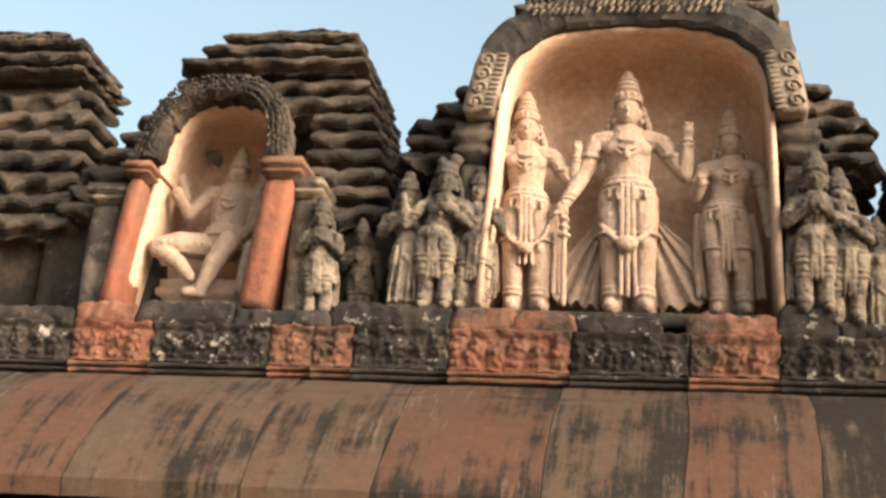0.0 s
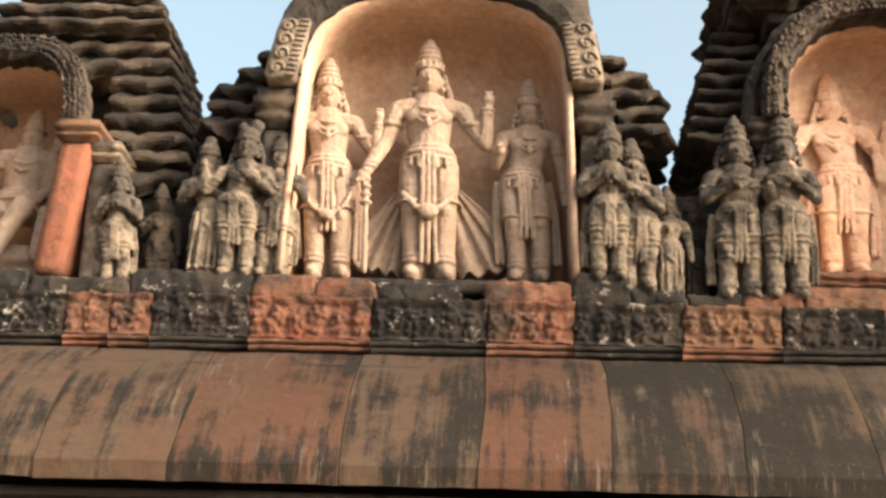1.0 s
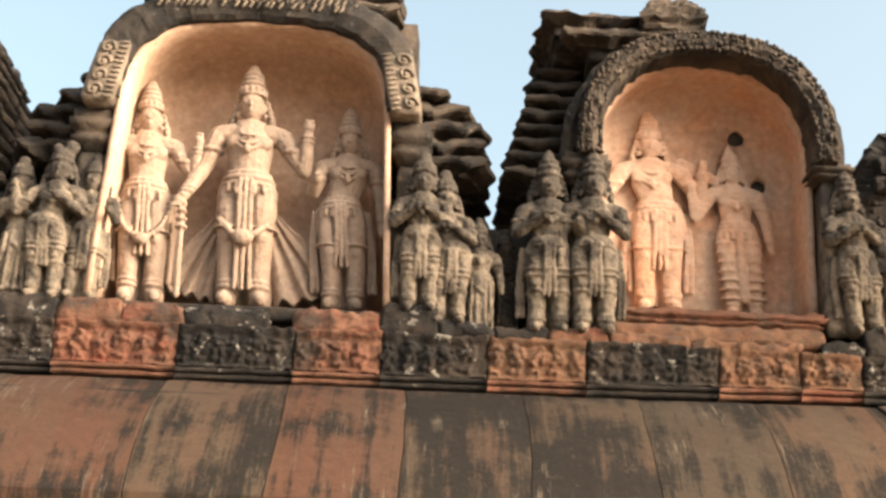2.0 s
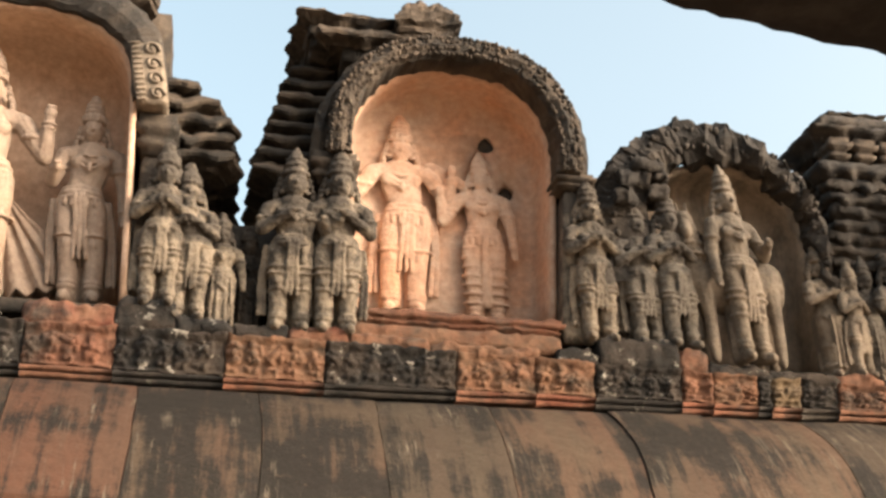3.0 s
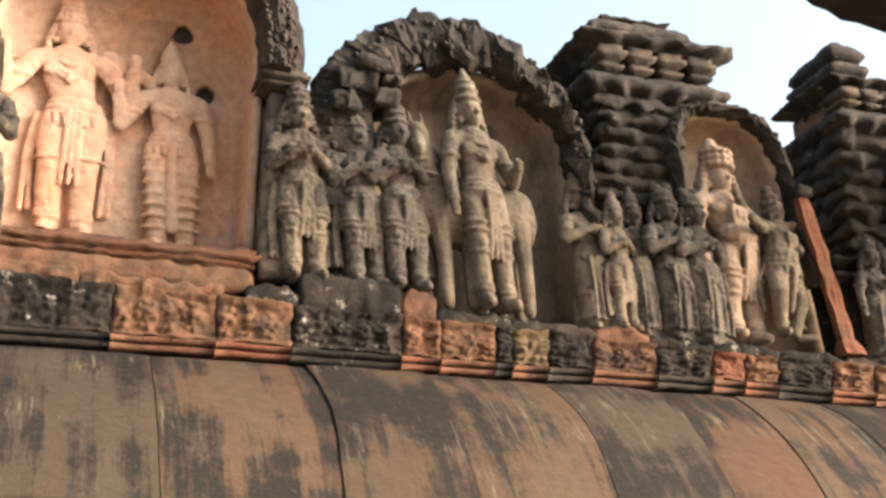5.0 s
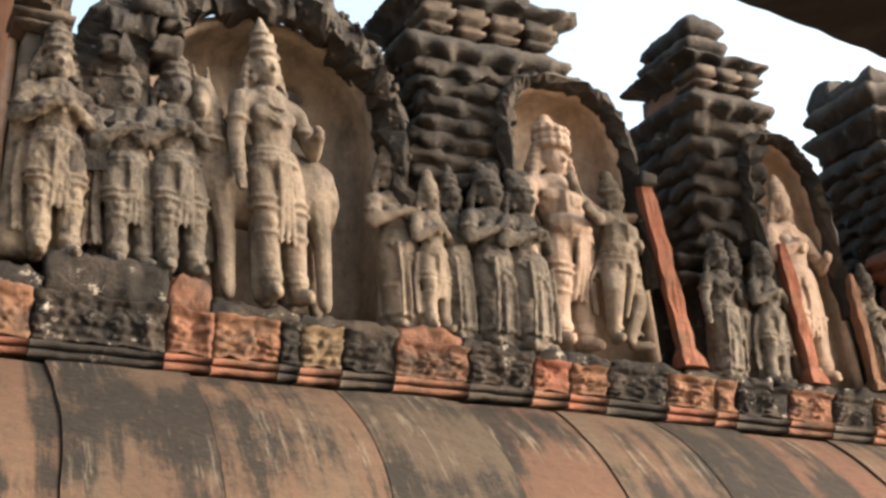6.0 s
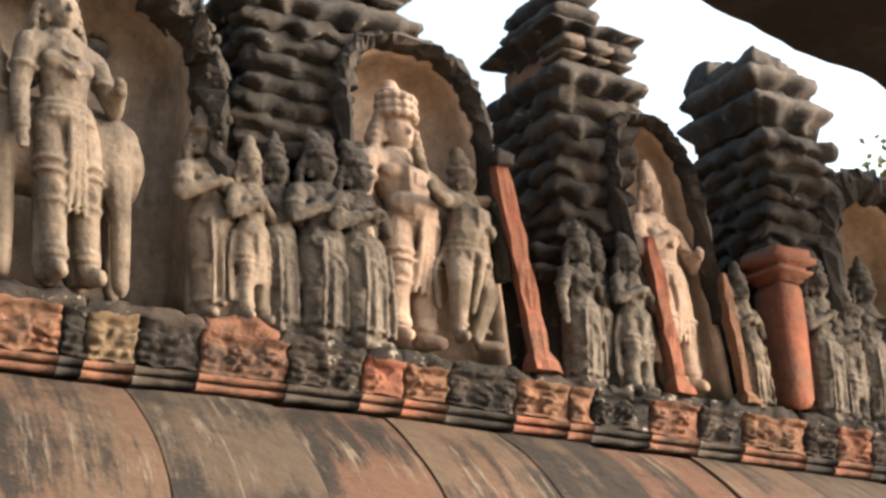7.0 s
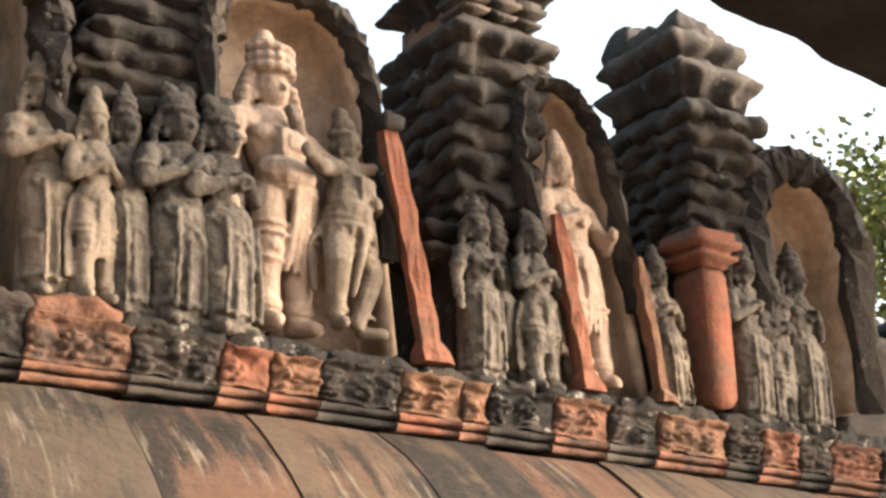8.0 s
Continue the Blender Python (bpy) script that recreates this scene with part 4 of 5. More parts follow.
def niche(owner, x0, x1, z0, z1, spring, y0, y1, lining, rim, width=0.1, power=2.3, lean=0.0, fringe=0.0, side=0.0, foot=None, holes=(), thick=0.12, taper=0.0):
    ins = tapered(arch(x0, x1, z0, z1, spring, power=power), taper)
    line_niche(owner, hollow(ins, y0 + thick - 0.002, y1, lean=lean, side=side), lining, "smooth plaster niche lining", holes)
    f = z0 if foot is None else foot
    a, b = arch(x0 - 0.002, x1 + 0.002, f, z1 + 0.002, max(spring, f + 0.05), 48, power), arch(x0 - width, x1 + width, f, z1 + width, max(spring, f + 0.05), 48, power)
    if taper:
        a = [p for p in tapered(arch(x0 - 0.002, x1 + 0.002, z0, z1 + 0.002, spring, 64, power), taper) if p[1] > f]
        cx, k = (x0 + x1) / 2, 1 + 2 * width / (x1 - x0) / (1 - taper * 0.7)
        b = [(cx + (x - cx) * k, f + (z - f) * (1 + width / (z1 - f))) for x, z in a]
    rib = part("arch_band", band(a, b, y0 - 0.06 if thick > 0.1 else y0 - 0.01, y0 + thick, 0.018, lean, 0.04), rim, owner, "carved and blackened arch surround", smooth=False)
    if fringe:
        part("fringe", merge(*[beads([(p[0] + (q[0] - p[0]) * f, p[1] + (q[1] - p[1]) * f) for p, q in zip(a, b)], y0 - 0.07, fringe, fringe * 1.7, fringe * 0.6, lean, 3 + int(f * 10)) for f in (0.15, 0.4, 0.65, 0.88)], beads(b, y0 - 0.04, fringe * 0.9, fringe * 1.5, 0.008, lean, 5)), rim, rib, "knobbly carved leaf fringe")["kind"] = "stuff"
    part("floor_slab", loft(x0 - 0.02, x1 + 0.02, y0 + 0.12, y1, z0 - 0.06, z0 + 0.002, BLOCK, 0.08, 0.003), rim, owner)


def core(owner, xa, xb, y0, y1, za, zb, lean=(0, 0), material=None):
    part("core", loft(xa, xb, y0, y1, za, zb, BLOCK, 0.12, 0.006, lean=lean), material or DARK, owner)


# far-left tower
s = shrine("blackened stepped stone shrine tower with moulded tiers", -2.45)
core(s, -2.95, -2.0, 0.45, 0.8, 0.0, 1.5)
tiers(s, steps(0.55, 1.48, 7, line((0.55, -3.1), (1.5, -2.95)), line((0.55, -1.86), (1.1, -1.86), (1.5, -1.92))), 0.3, 0.85)
part("neck", loft(-2.92, -1.97, 0.34, 0.85, 1.47, 1.54, NOSE, 0.022, 0.012, 0.07), DARK, s, smooth=False)
part("cap", loft(-2.92, -1.95, 0.32, 0.85, 1.53, 1.63, LIP, 0.022, 0.016, 0.07, 0.014, 0.2), DARK, s, smooth=False)
part("cap", loft(-2.9, -2.0, 0.34, 0.85, 1.62, 1.72, NOSE, 0.025, 0.018, 0.08), DARK, s, smooth=False)
part("crest", loft(-2.8, -2.08, 0.36, 0.8, 1.71, 1.8, DOME[:5] + [(1, -0.08)], 0.025, 0.024, 0.08), DARK, s, smooth=False)
niche(s, -3.0, -2.5, 0.1, 1.15, 0.8, 0.12, 0.6, PLASTER, DARK, 0.13)

# shrine of the seated pair
s = shrine("blackened stepped shrine with red pilasters and a seated pair", -0.95)
core(s, -1.45, -0.4, 0.72, 1.3, 0.0, 1.45)
tiers(s, steps(0.62, 1.54, 8, line((0.6, -1.95), (0.87, -1.86), (1.09, -1.72), (1.52, -1.42)), line((0.6, -0.14), (0.87, -0.2), (1.3, -0.33), (1.55, -0.4))), 0.28, 1.4, (-1.5, -0.6, 1.26), wave=0.026)
part("neck", loft(-1.36, -0.44, 0.4, 1.3, 1.53, 1.62, LIP, 0.022, 0.012, 0.08, 0.02, 0.24), DARK, s, smooth=False)
part("cap", loft(-1.27, -0.46, 0.42, 1.25, 1.61, 1.71, LIP, 0.022, 0.014, 0.08, 0.016, 0.24), DARK, s, smooth=False)
part("cap", loft(-1.17, -0.5, 0.45, 1.2, 1.7, 1.79, NOSE, 0.025, 0.016, 0.07), DARK, s, smooth=False)
part("crest", loft(-1.02, -0.56, 0.5, 1.1, 1.78, 1.86, DOME[:5] + [(1, -0.06)], 0.025, 0.022, 0.08), DARK, s, smooth=False)
niche(s, -1.465, -0.80, 0.12, 1.2, 0.82, 0.06, 0.62, PEACH, DARK, 0.1, 2.8, lean=0.1, fringe=0.008, foot=0.83, holes=HOLES0, taper=0.2, thick=0.1)
pilaster(s, -1.53, -1.46, 0.04, 0.3, 0.1, 0.84, SCARLET, (0.1, 0), label="red-painted pilaster", cap=0.08, cap_mat=TERRA)
pilaster(s, -0.82, -0.68, 0.03, 0.3, 0.1, 0.86, SCARLET, (0.1, 0), label="red-painted pilaster", cap=0.1, cap_mat=TERRA)
pilaster(s, -0.61, -0.5, 0.1, 0.34, 0.08, 0.78, GREY, cap=0.1)
pilaster(s, -1.66, -1.52, 0.12, 0.34, 0.08, 0.75, GREY, cap=0.1)
part("throne", loft(-1.32, -0.78, 0.36, 0.6, 0.122, 0.33, CAPITAL, 0.05, 0.004), CREAM, s, "carved plaster throne")

# the great shrine with three figures
s = shrine("tall blackened stepped shrine with a wide plaster niche", 1.02)
core(s, 0.25, 1.8, 0.61, 1.6, 0.0, 1.9)
LS, RS = line((0.3, -0.05), (0.85, -0.16), (1.17, -0.1), (1.28, 0.0), (1.46, 0.16), (1.68, 0.28), (1.85, 0.42), (2.4, 0.5)), line((0.3, 2.1), (0.9, 2.17), (1.17, 2.15), (1.28, 2.09), (1.46, 1.9), (1.68, 1.78), (1.85, 1.7), (2.4, 1.62))
tiers(s, steps(0.92, 1.66, 7, LS, RS), 0.28, 1.6, (0.25, 1.79, 1.6), wave=0.03, amp=0.014)
tiers(s, [(1.72, 1.82, 0.4, 1.7), (1.82, 2.02, 0.44, 1.7), (2.02, 2.2, 0.48, 1.66)], 0.22, 1.6, wave=0.02)
line_niche(s, hollow(tapered(arch(0.35, 1.70, 0.14, 1.55, 1.12, power=2.8), 0.1), 0.05, 0.56, 0.12), PEACH, "smooth cream plaster niche lining")
HOOD = [p for p in tapered(arch(0.335, 1.715, 0.14, 1.565, 1.12, 64, 2.8), 0.1) if p[1] > 1.05]
hood = part("hood", band(HOOD, [(1.025 + (x - 1.025) * 1.24, 0.95 + (z - 0.95) * 1.28) for x, z in HOOD], 0.0, 0.36, 0.014, 0.0, 0.07), BLACK, s, "heavy blackened stone hood over the niche", smooth=False)
part("floor_slab", loft(0.36, 1.69, 0.1, 0.56, 0.06, 0.13, BLOCK, 0.08, 0.003), DARK, s)
pilaster(s, 0.2, 0.315, 0.1, 0.36, 0.1, 1.07, GREY, cap=0.2, cap_mat=DARK)
pilaster(s, 1.735, 1.85, 0.1, 0.36, 0.1, 1.07, GREY, cap=0.2, cap_mat=DARK)


def scroll(x, flip):
    """A pale panel of four spirals beside a notched border, leaning with the hood."""
    g = [loft(x - 0.075, x + 0.075, -0.025, 0.2, 1.08, 1.4, BLOCK, 0.03, 0.004)]
    for k in range(4):
        z = 1.13 + 0.075 * k
        pts = [(x + flip * 0.025 + 0.036 * math.cos(a) * (1 - a / 9), -0.032, z + 0.036 * math.sin(a) * (1 - a / 9), 0.0095) for a in [i * 0.45 for i in range(16)]]
        g.append(tube(pts, 6))
        g.append(ball(x + flip * 0.025, -0.034, z, 0.012, 0.012, 0.012, 7, 5))
    for k in range(12):
        g.append(tube([(x - flip * 0.068, -0.03, 1.095 + k * 0.026, 0.007), (x - flip * 0.03, -0.03, 1.1 + k * 0.026, 0.007)], 6))
    vs, fs = merge(*g)
    part("scroll_panel", ([Vector((v[0] - flip * 0.2 * (v[2] - 1.08), v[1], v[2])) for v in vs], fs), PALE, hood, "pale carved scroll panel")


scroll(0.285, -1)
scroll(1.765, 1)
g = []
rnd = random.Random(8)
for row in range(3):
    for i in range(30):
        x, z = 0.5 + i * 0.034 + rnd.uniform(-0.006, 0.006), 1.615 + row * 0.034 - 0.05 * abs(i / 29 - 0.5) ** 2
        if rnd.random() < 0.85:
            g.append(tube([(x, -0.022, z, 0.008), (x + 0.016, -0.026, z + 0.022, 0.007)], 5))
part("leaf_carving", merge(*g), GREY, hood, "pale chiselled leaf rows")["kind"] = "stuff"

# the arched shrine with relief figures
s = shrine("arched shrine with a knobbly leaf fringe and orange-stained plaster", 3.15)
core(s, 2.5, 3.8, 0.545, 1.2, 0.0, 1.58)
core(s, 2.66, 3.6, 0.22, 0.54, 1.52, 1.61)
tiers(s, steps(0.88, 1.62, 8, line((0.88, 2.24), (1.29, 2.33), (1.62, 2.42)), line((0.8, 3.9), (1.3, 3.7), (1.62, 3.4))), 0.26, 1.2, (2.6, 3.79, 1.56), wave=0.016)
part("neck", loft(2.5, 2.98, 0.3, 1.1, 1.62, 1.7, BLOCK, 0.05, 0.01), DARK, s)
part("cap", loft(2.44, 2.92, 0.2, 1.1, 1.68, 1.83, FLARE, 0.025, 0.022, 0.08, 0.02, 0.2), DARK, s, "worn moulded cap stone", smooth=False)
part("cap", loft(2.56, 3.24, 0.16, 0.9, 1.6, 1.7, LIP, 0.025, 0.018, 0.08, 0.02, 0.18), DARK, s, smooth=False)
rnd = random.Random(21)
part("finial", merge(loft(2.94, 3.2, 0.1, 0.4, 1.62, 1.77, CAPITAL, 0.025, 0.02, 0.06), *[loft(x, x + 0.075, 0.1 + rnd.uniform(0, 0.05), 0.26, 1.74, 1.84 + 0.04 * math.sin(math.pi * k / 3), WORN, 0.02, 0.022, 0.04) for k, x in enumerate((2.94, 3.0, 3.07, 3.13))]), DARK, s, "worn crest carving", smooth=False)
part("arch_ridge", band(arch(2.6, 3.83, 0.95, 1.61, 1.0, 48, 2.3), arch(2.52, 3.92, 0.95, 1.68, 1.0, 48, 2.2), 0.16, 0.5, 0.022, 0.0, 0.07), DARK, s, "weathered outer ridge of the arch", smooth=False)
part("knob", ball(2.56, 0.4, 1.85, 0.035, 0.035, 0.06), GREY, s)
niche(s, 2.71, 3.72, 0.2, 1.5, 1.0, 0.08, 0.5, STAINED, DARK, 0.115, 2.4, fringe=0.0095, foot=0.95, holes=HOLES2)
pilaster(s, 2.56, 2.71, 0.1, 0.34, 0.1, 0.96, GREY, cap=0.16, cap_mat=DARK)
pilaster(s, 3.755, 3.87, 0.08, 0.2, 0.1, 0.95, GREY, cap=0.08, cap_mat=DARK)
core(s, 3.745, 3.98, 0.24, 0.54, 0.0, 0.97)
part("step", loft(2.74, 3.72, 0.1, 0.4, 0.12, 0.2, CAPITAL, 0.025, 0.014, 0.06), RED, s, "red-painted step")
part("step", loft(2.74, 3.74, 0.05, 0.4, 0.03, 0.12, WORN, 0.025, 0.016, 0.06), TERRA, s, "red-painted step")

# broken arch with the rider and beast
s = shrine("broken blackened arch over a stained plaster recess", 4.6)
core(s, 4.0, 4.9, 0.565, 0.9, 0.0, 1.12)
L3 = -0.1
ins = arch(4.27, 5.09, 0.05, 1.1, 0.72, power=2.2, n=44)
outs = arch(4.02, 5.19, 0.05, 1.31, 0.7, power=2.0, n=44)
line_niche(s, hollow(ins, 0.178, 0.4, lean=L3), BUFF, "stained plaster niche lining", HOLES3)
part("arch_band", band(arch(4.265, 5.095, 0.42, 1.105, 0.72, power=2.2, n=90), arch(4.0, 5.19, 0.42, 1.31, 0.7, power=2.0, n=90), 0.06, 0.18, 0.045, L3, 0.075), BLACK, s, "crumbling arch of blackened stone", smooth=False)
part("fringe", merge(*[beads([(p[0] + (q[0] - p[0]) * f, p[1] + (q[1] - p[1]) * f) for p, q in zip(ins[4:-4], outs[4:-4])], 0.055, 0.014, 0.036, 0.014, L3, 12 + int(f * 20)) for f in (0.35, 0.75)]), BLACK, s, "crumbled carved knobs")["kind"] = "stuff"
part("rubble", merge(*[loft(x, x + w, 0.0, 0.2, z, z + h, WORN, 0.016, 0.034, 0.06) for x, w, z, h in ((4.02, 0.16, 0.9, 0.1), (4.1, 0.14, 0.99, 0.07), (4.16, 0.11, 0.84, 0.08), (4.0, 0.1, 0.8, 0.1), (4.2, 0.08, 0.94, 0.05))]), BLACK, s, "broken carved lumps")


def jamb(owner, xa, xb, z1, lean, material, label):
    """A painted jamb edge: a flat, ragged strip that spreads at its foot."""
    part("edge_strip", loft(xa, xb, 0.0, 0.05, 0.0, z1, [(0, 0.02), (0.05, 0.014)] + [(0.1 + 0.09 * i, 0.0) for i in range(10)] + [(1, -0.008)], 0.014, 0.01, 0.03, lean=(lean, 0)), material, owner, label, smooth=False)
    if z1 > 0.6:
        part("bracket", loft(xa + lean * z1, xb + 0.01 + lean * z1, -0.012, 0.06, z1 - 0.012, z1 + 0.05, WORN, 0.016, 0.014, 0.03), BLACK, owner, "worn carved bracket")


def wavy(owner, z0, z1, n, xa, xb, ya, yb, flare, lean=0.0):
    """A compact stack of n rippled mouldings that widens by flare towards its top."""
    h = (z1 - z0) / n
    for i in range(n):
        f = flare * i / n
        za = z0 + i * h
        part("tier", loft(xa - f + lean * za, xb + f + lean * za, ya - f, yb + f * 0.5, za, za + h * 1.06, [(q, v * 0.28) for q, v in LIP], 0.014, 0.02, 0.08, 0.022, 0.15 + 0.025 * (i % 3)), BLACK, owner)


# the dancing pair's shrine
s = shrine("blackened tower with a flared cap and shallow arched niche", 5.5)
core(s, 5.22, 6.0, 0.4, 0.6, 0.0, 1.0, material=BLACK)
core(s, 5.14, 5.46, 0.16, 0.45, 0.0, 0.62, material=BLACK)
wavy(s, 0.6, 0.8, 3, 5.20, 5.56, 0.13, 0.54, 0.02, -0.06)
wavy(s, 0.8, 1.08, 4, 5.20, 5.56, 0.11, 0.55, 0.03, -0.03)
part("cornice", loft(5.10, 5.74, 0.07, 0.57, 1.07, 1.18, ROLL, 0.018, 0.012, 0.06, 0.024, 0.13), BLACK, s)
part("neck", loft(5.2, 5.68, 0.15, 0.5, 1.17, 1.3, BLOCK, 0.03, 0.012), TERRA, s)
for k in range(4):
    part("colonnette", loft(5.18 + 0.14 * k, 5.25 + 0.14 * k, 0.1, 0.2, 1.17, 1.3, CAPITAL, 0.02, 0.008), DARK, s)
part("cap", loft(5.10, 5.76, 0.08, 0.57, 1.27, 1.42, FLARE, 0.02, 0.018, 0.07, 0.016, 0.16), BLACK, s, "flared worn cap stone")
part("crest", loft(5.15, 5.62, 0.14, 0.52, 1.38, 1.53, DOME[:5] + [(0.85, -0.06), (1, -0.1)], 0.02, 0.02, 0.08), BLACK, s)
niche(s, 5.68, 6.15, 0.03, 1.04, 0.72, 0.06, 0.26, PLASTER, BLACK, 0.055, 2.7, lean=-0.2, foot=0.3, thick=0.05)
jamb(s, 6.215, 6.275, 0.69, -0.28, SCARLET, "red-painted jamb edge")

# the next shrine
s = shrine("blackened tower with ribbed tiers and a slim plaster niche", 6.5)
core(s, 6.4, 6.9, 0.4, 0.6, 0.0, 0.95, material=BLACK)
core(s, 6.36, 6.56, 0.14, 0.45, 0.0, 0.54, material=BLACK)
wavy(s, 0.5, 0.74, 3, 6.40, 6.68, 0.12, 0.52, 0.02, -0.08)
wavy(s, 0.74, 1.07, 4, 6.36, 6.66, 0.1, 0.53, 0.025, -0.03)
part("cornice", loft(6.30, 6.66, 0.06, 0.55, 1.06, 1.17, ROLL, 0.018, 0.012, 0.06, 0.022, 0.12), BLACK, s)
part("neck", loft(6.34, 6.6, 0.12, 0.5, 1.16, 1.27, BLOCK, 0.03, 0.012), TERRA, s)
for k in range(3):
    part("colonnette", loft(6.34 + 0.1 * k, 6.39 + 0.1 * k, 0.08, 0.18, 1.16, 1.27, CAPITAL, 0.02, 0.008), DARK, s)
part("roof_course", loft(6.29, 6.63, 0.08, 0.54, 1.25, 1.37, FLARE, 0.018, 0.014, 0.06, 0.014, 0.13), BLACK, s)
part("cap", loft(6.33, 6.49, 0.13, 0.48, 1.34, 1.44, ROLL, 0.018, 0.014, 0.06, 0.012), BLACK, s)
part("crest", loft(6.33, 6.49, 0.13, 0.48, 1.43, 1.54, [(0, -0.01), (0.25, 0.012), (0.5, 0.008), (0.75, -0.015), (1, -0.04)], 0.018, 0.014, 0.05), BLACK, s)
niche(s, 6.76, 7.07, 0.03, 0.985, 0.64, 0.06, 0.21, PLASTER, BLACK, 0.045, 2.7, lean=-0.25, foot=0.3, thick=0.05)
jamb(s, 6.77, 6.815, 0.54, -0.25, SCARLET, "orange-painted jamb edge")
jamb(s, 7.07, 7.1, 0.46, -0.23, TERRA, "orange-painted jamb edge")
for z in (0.36, 0.43):
    part("tier", loft(6.3 - z * 0.1, 6.42, 0.12, 0.45, z, z + 0.06, ROLL, 0.02, 0.008, 0.06), BLACK, s)

# the shrine with the red pilaster
s = shrine("blackened tower on a red-painted pilaster", 7.45)
core(s, 7.26, 7.58, 0.2, 0.54, 0.0, 1.0, material=BLACK)
wavy(s, 0.58, 0.8, 3, 7.25, 7.5, 0.06, 0.52, 0.01, -0.02)
wavy(s, 0.8, 1.09, 4, 7.25, 7.54, 0.06, 0.54, 0.03, -0.02)
part("neck", loft(7.25, 7.52, 0.12, 0.5, 1.07, 1.17, BLOCK, 0.03, 0.012), DARK, s)
part("cap", loft(7.2, 7.56, 0.07, 0.54, 1.13, 1.31, [(q, v * 0.6) for q, v in FLARE], 0.02, 0.014, 0.07, 0.016, 0.15), BLACK, s)
part("upper_block", loft(7.2, 7.5, 0.1, 0.52, 1.28, 1.4, ROLL, 0.02, 0.016, 0.06, 0.012, 0.12), BLACK, s)
part("crest", merge(*[loft(x - 0.04, x + 0.08, y, y + 0.13, 1.36, z + 0.03, [(0, 0.0), (0.3, 0.012), (0.6, 0.004), (0.85, -0.012), (1, -0.03)], 0.02, 0.016, 0.05) for x, y, z in ((7.26, 0.4, 1.5), (7.26, 0.26, 1.44), (7.28, 0.13, 1.45), (7.38, 0.14, 1.42), (7.39, 0.3, 1.44))]), BLACK, s, "broken crest")
pilaster(s, 7.275, 7.375, 0.0, 0.15, 0.02, 0.6, SCARLET, (-0.1, 0), "red-painted pilaster", cap=0.12)
part("arch_band", band(arch(7.63, 7.99, 0.1, 0.9, 0.6, n=44), arch(7.52, 8.12, 0.1, 1.02, 0.62, n=44), 0.03, 0.08, 0.03, -0.1, 0.05), BLACK, s, "blackened broken arch surround", smooth=False)
line_niche(s, hollow(arch(7.63, 7.99, 0.1, 0.9, 0.6), 0.078, 0.26, lean=-0.1), PLASTER, "smooth plaster niche lining", ((7.74, 0.25, 0.55, 0.03),))
core(s, 7.6, 8.1, 0.45, 0.9, 0.0, 0.85, material=BLACK)
s = shrine("low blackened shrine at the end of the parapet", 9.0)
tiers(s, steps(0.02, 0.7, 5, line((0, 8.6), (1, 8.8)), line((0, 9.6), (1, 9.4))), 0.3, 1.0, material=BLACK)

# low parapet wall closing the gaps between the shrines
parapet = thing("wall_parapet", "low blackened parapet wall between the shrines", "wall", (0, 0.45, 0), kind="structure")
for xa, xb, h in ((-4.6, -3.0, 0.6), (-2.0, -1.4, 0.62), (-0.6, 0.3, 0.62), (1.76, 2.6, 0.66), (3.8, 4.25, 0.7), (5.1, 5.6, 0.66), (6.1, 6.7, 0.62), (7.1, 7.7, 0.62), (8.2, 9.6, 0.5)):
    part("parapet_block", loft(xa, xb, 0.36, 0.62, 0.0, h, BLOCK, 0.05, 0.016, 0.12), BLACK, parapet)

# ---- figures ----
A1 = "attendants on the parapet"
REACH = ((0.2, -0.05, 0.6), (0.33, -0.12, 0.64))
# square chest plate with a carved border, coiled locks and a curled fringe under the crown
LORD = [loft(-0.05, 0.04, -0.102, -0.06, 0.575, 0.68, BLOCK, 0.03, 0.0), loft(-0.028, 0.018, -0.112, -0.08, 0.6, 0.655, BLOCK, 0.03, 0.0), ball(0.0, -0.05, 0.53, 0.1, 0.075, 0.06)]
LORD += [ball(-0.012 + 0.055 * math.cos(a), -0.01 + 0.06 * math.sin(a), z, 0.017, 0.017, 0.016, 8, 6) for z in (0.872, 0.9, 0.93) for a in [math.pi * (1 + k / 7) for k in range(8)]]
LORD += [ball(x * (0.07 + 0.006 * k), 0.0, 0.85 - 0.026 * k, 0.02, 0.02, 0.017, 8, 6) for x in (-1, 1) for k in range(6)]
figure("seated plaster king with a consort on a throne", seated(), -1.07, -1.0, 0.38, 0.2, 1.06, CREAM, turn=8, girth=0.98)
figure("praying weathered grey attendant statue", standing(FOLD, FOLD, "round", "dhoti", head=1.2), -0.43, -0.46, 0.07, 0.09, 0.69, GREY, group=A1)
figure("small dark weathered attendant statue", standing(FOLD, DOWN, "round", "dhoti", head=1.2), -0.26, -0.28, 0.2, 0.09, 0.62, DARK, group=A1)
figure("grey bent attendant statue with folded arms", standing(FOLD, FOLD, "round", "robe", 0.5, head=1.2), -0.03, -0.04, 0.12, 0.14, 0.84, GREY, group=A1)
figure("weathered flute-playing attendant statue", standing(RAISE, FOLD, "bun", "dhoti", -0.6, head=1.2), 0.13, 0.14, 0.06, 0.14, 0.91, GREY, group=A1)
figure("weathered guard statue worn smooth", standing(DOWN, FRONT, "round", "dhoti", head=1.2), 0.29, 0.31, 0.1, 0.16, 0.86, GREY, group=A1)
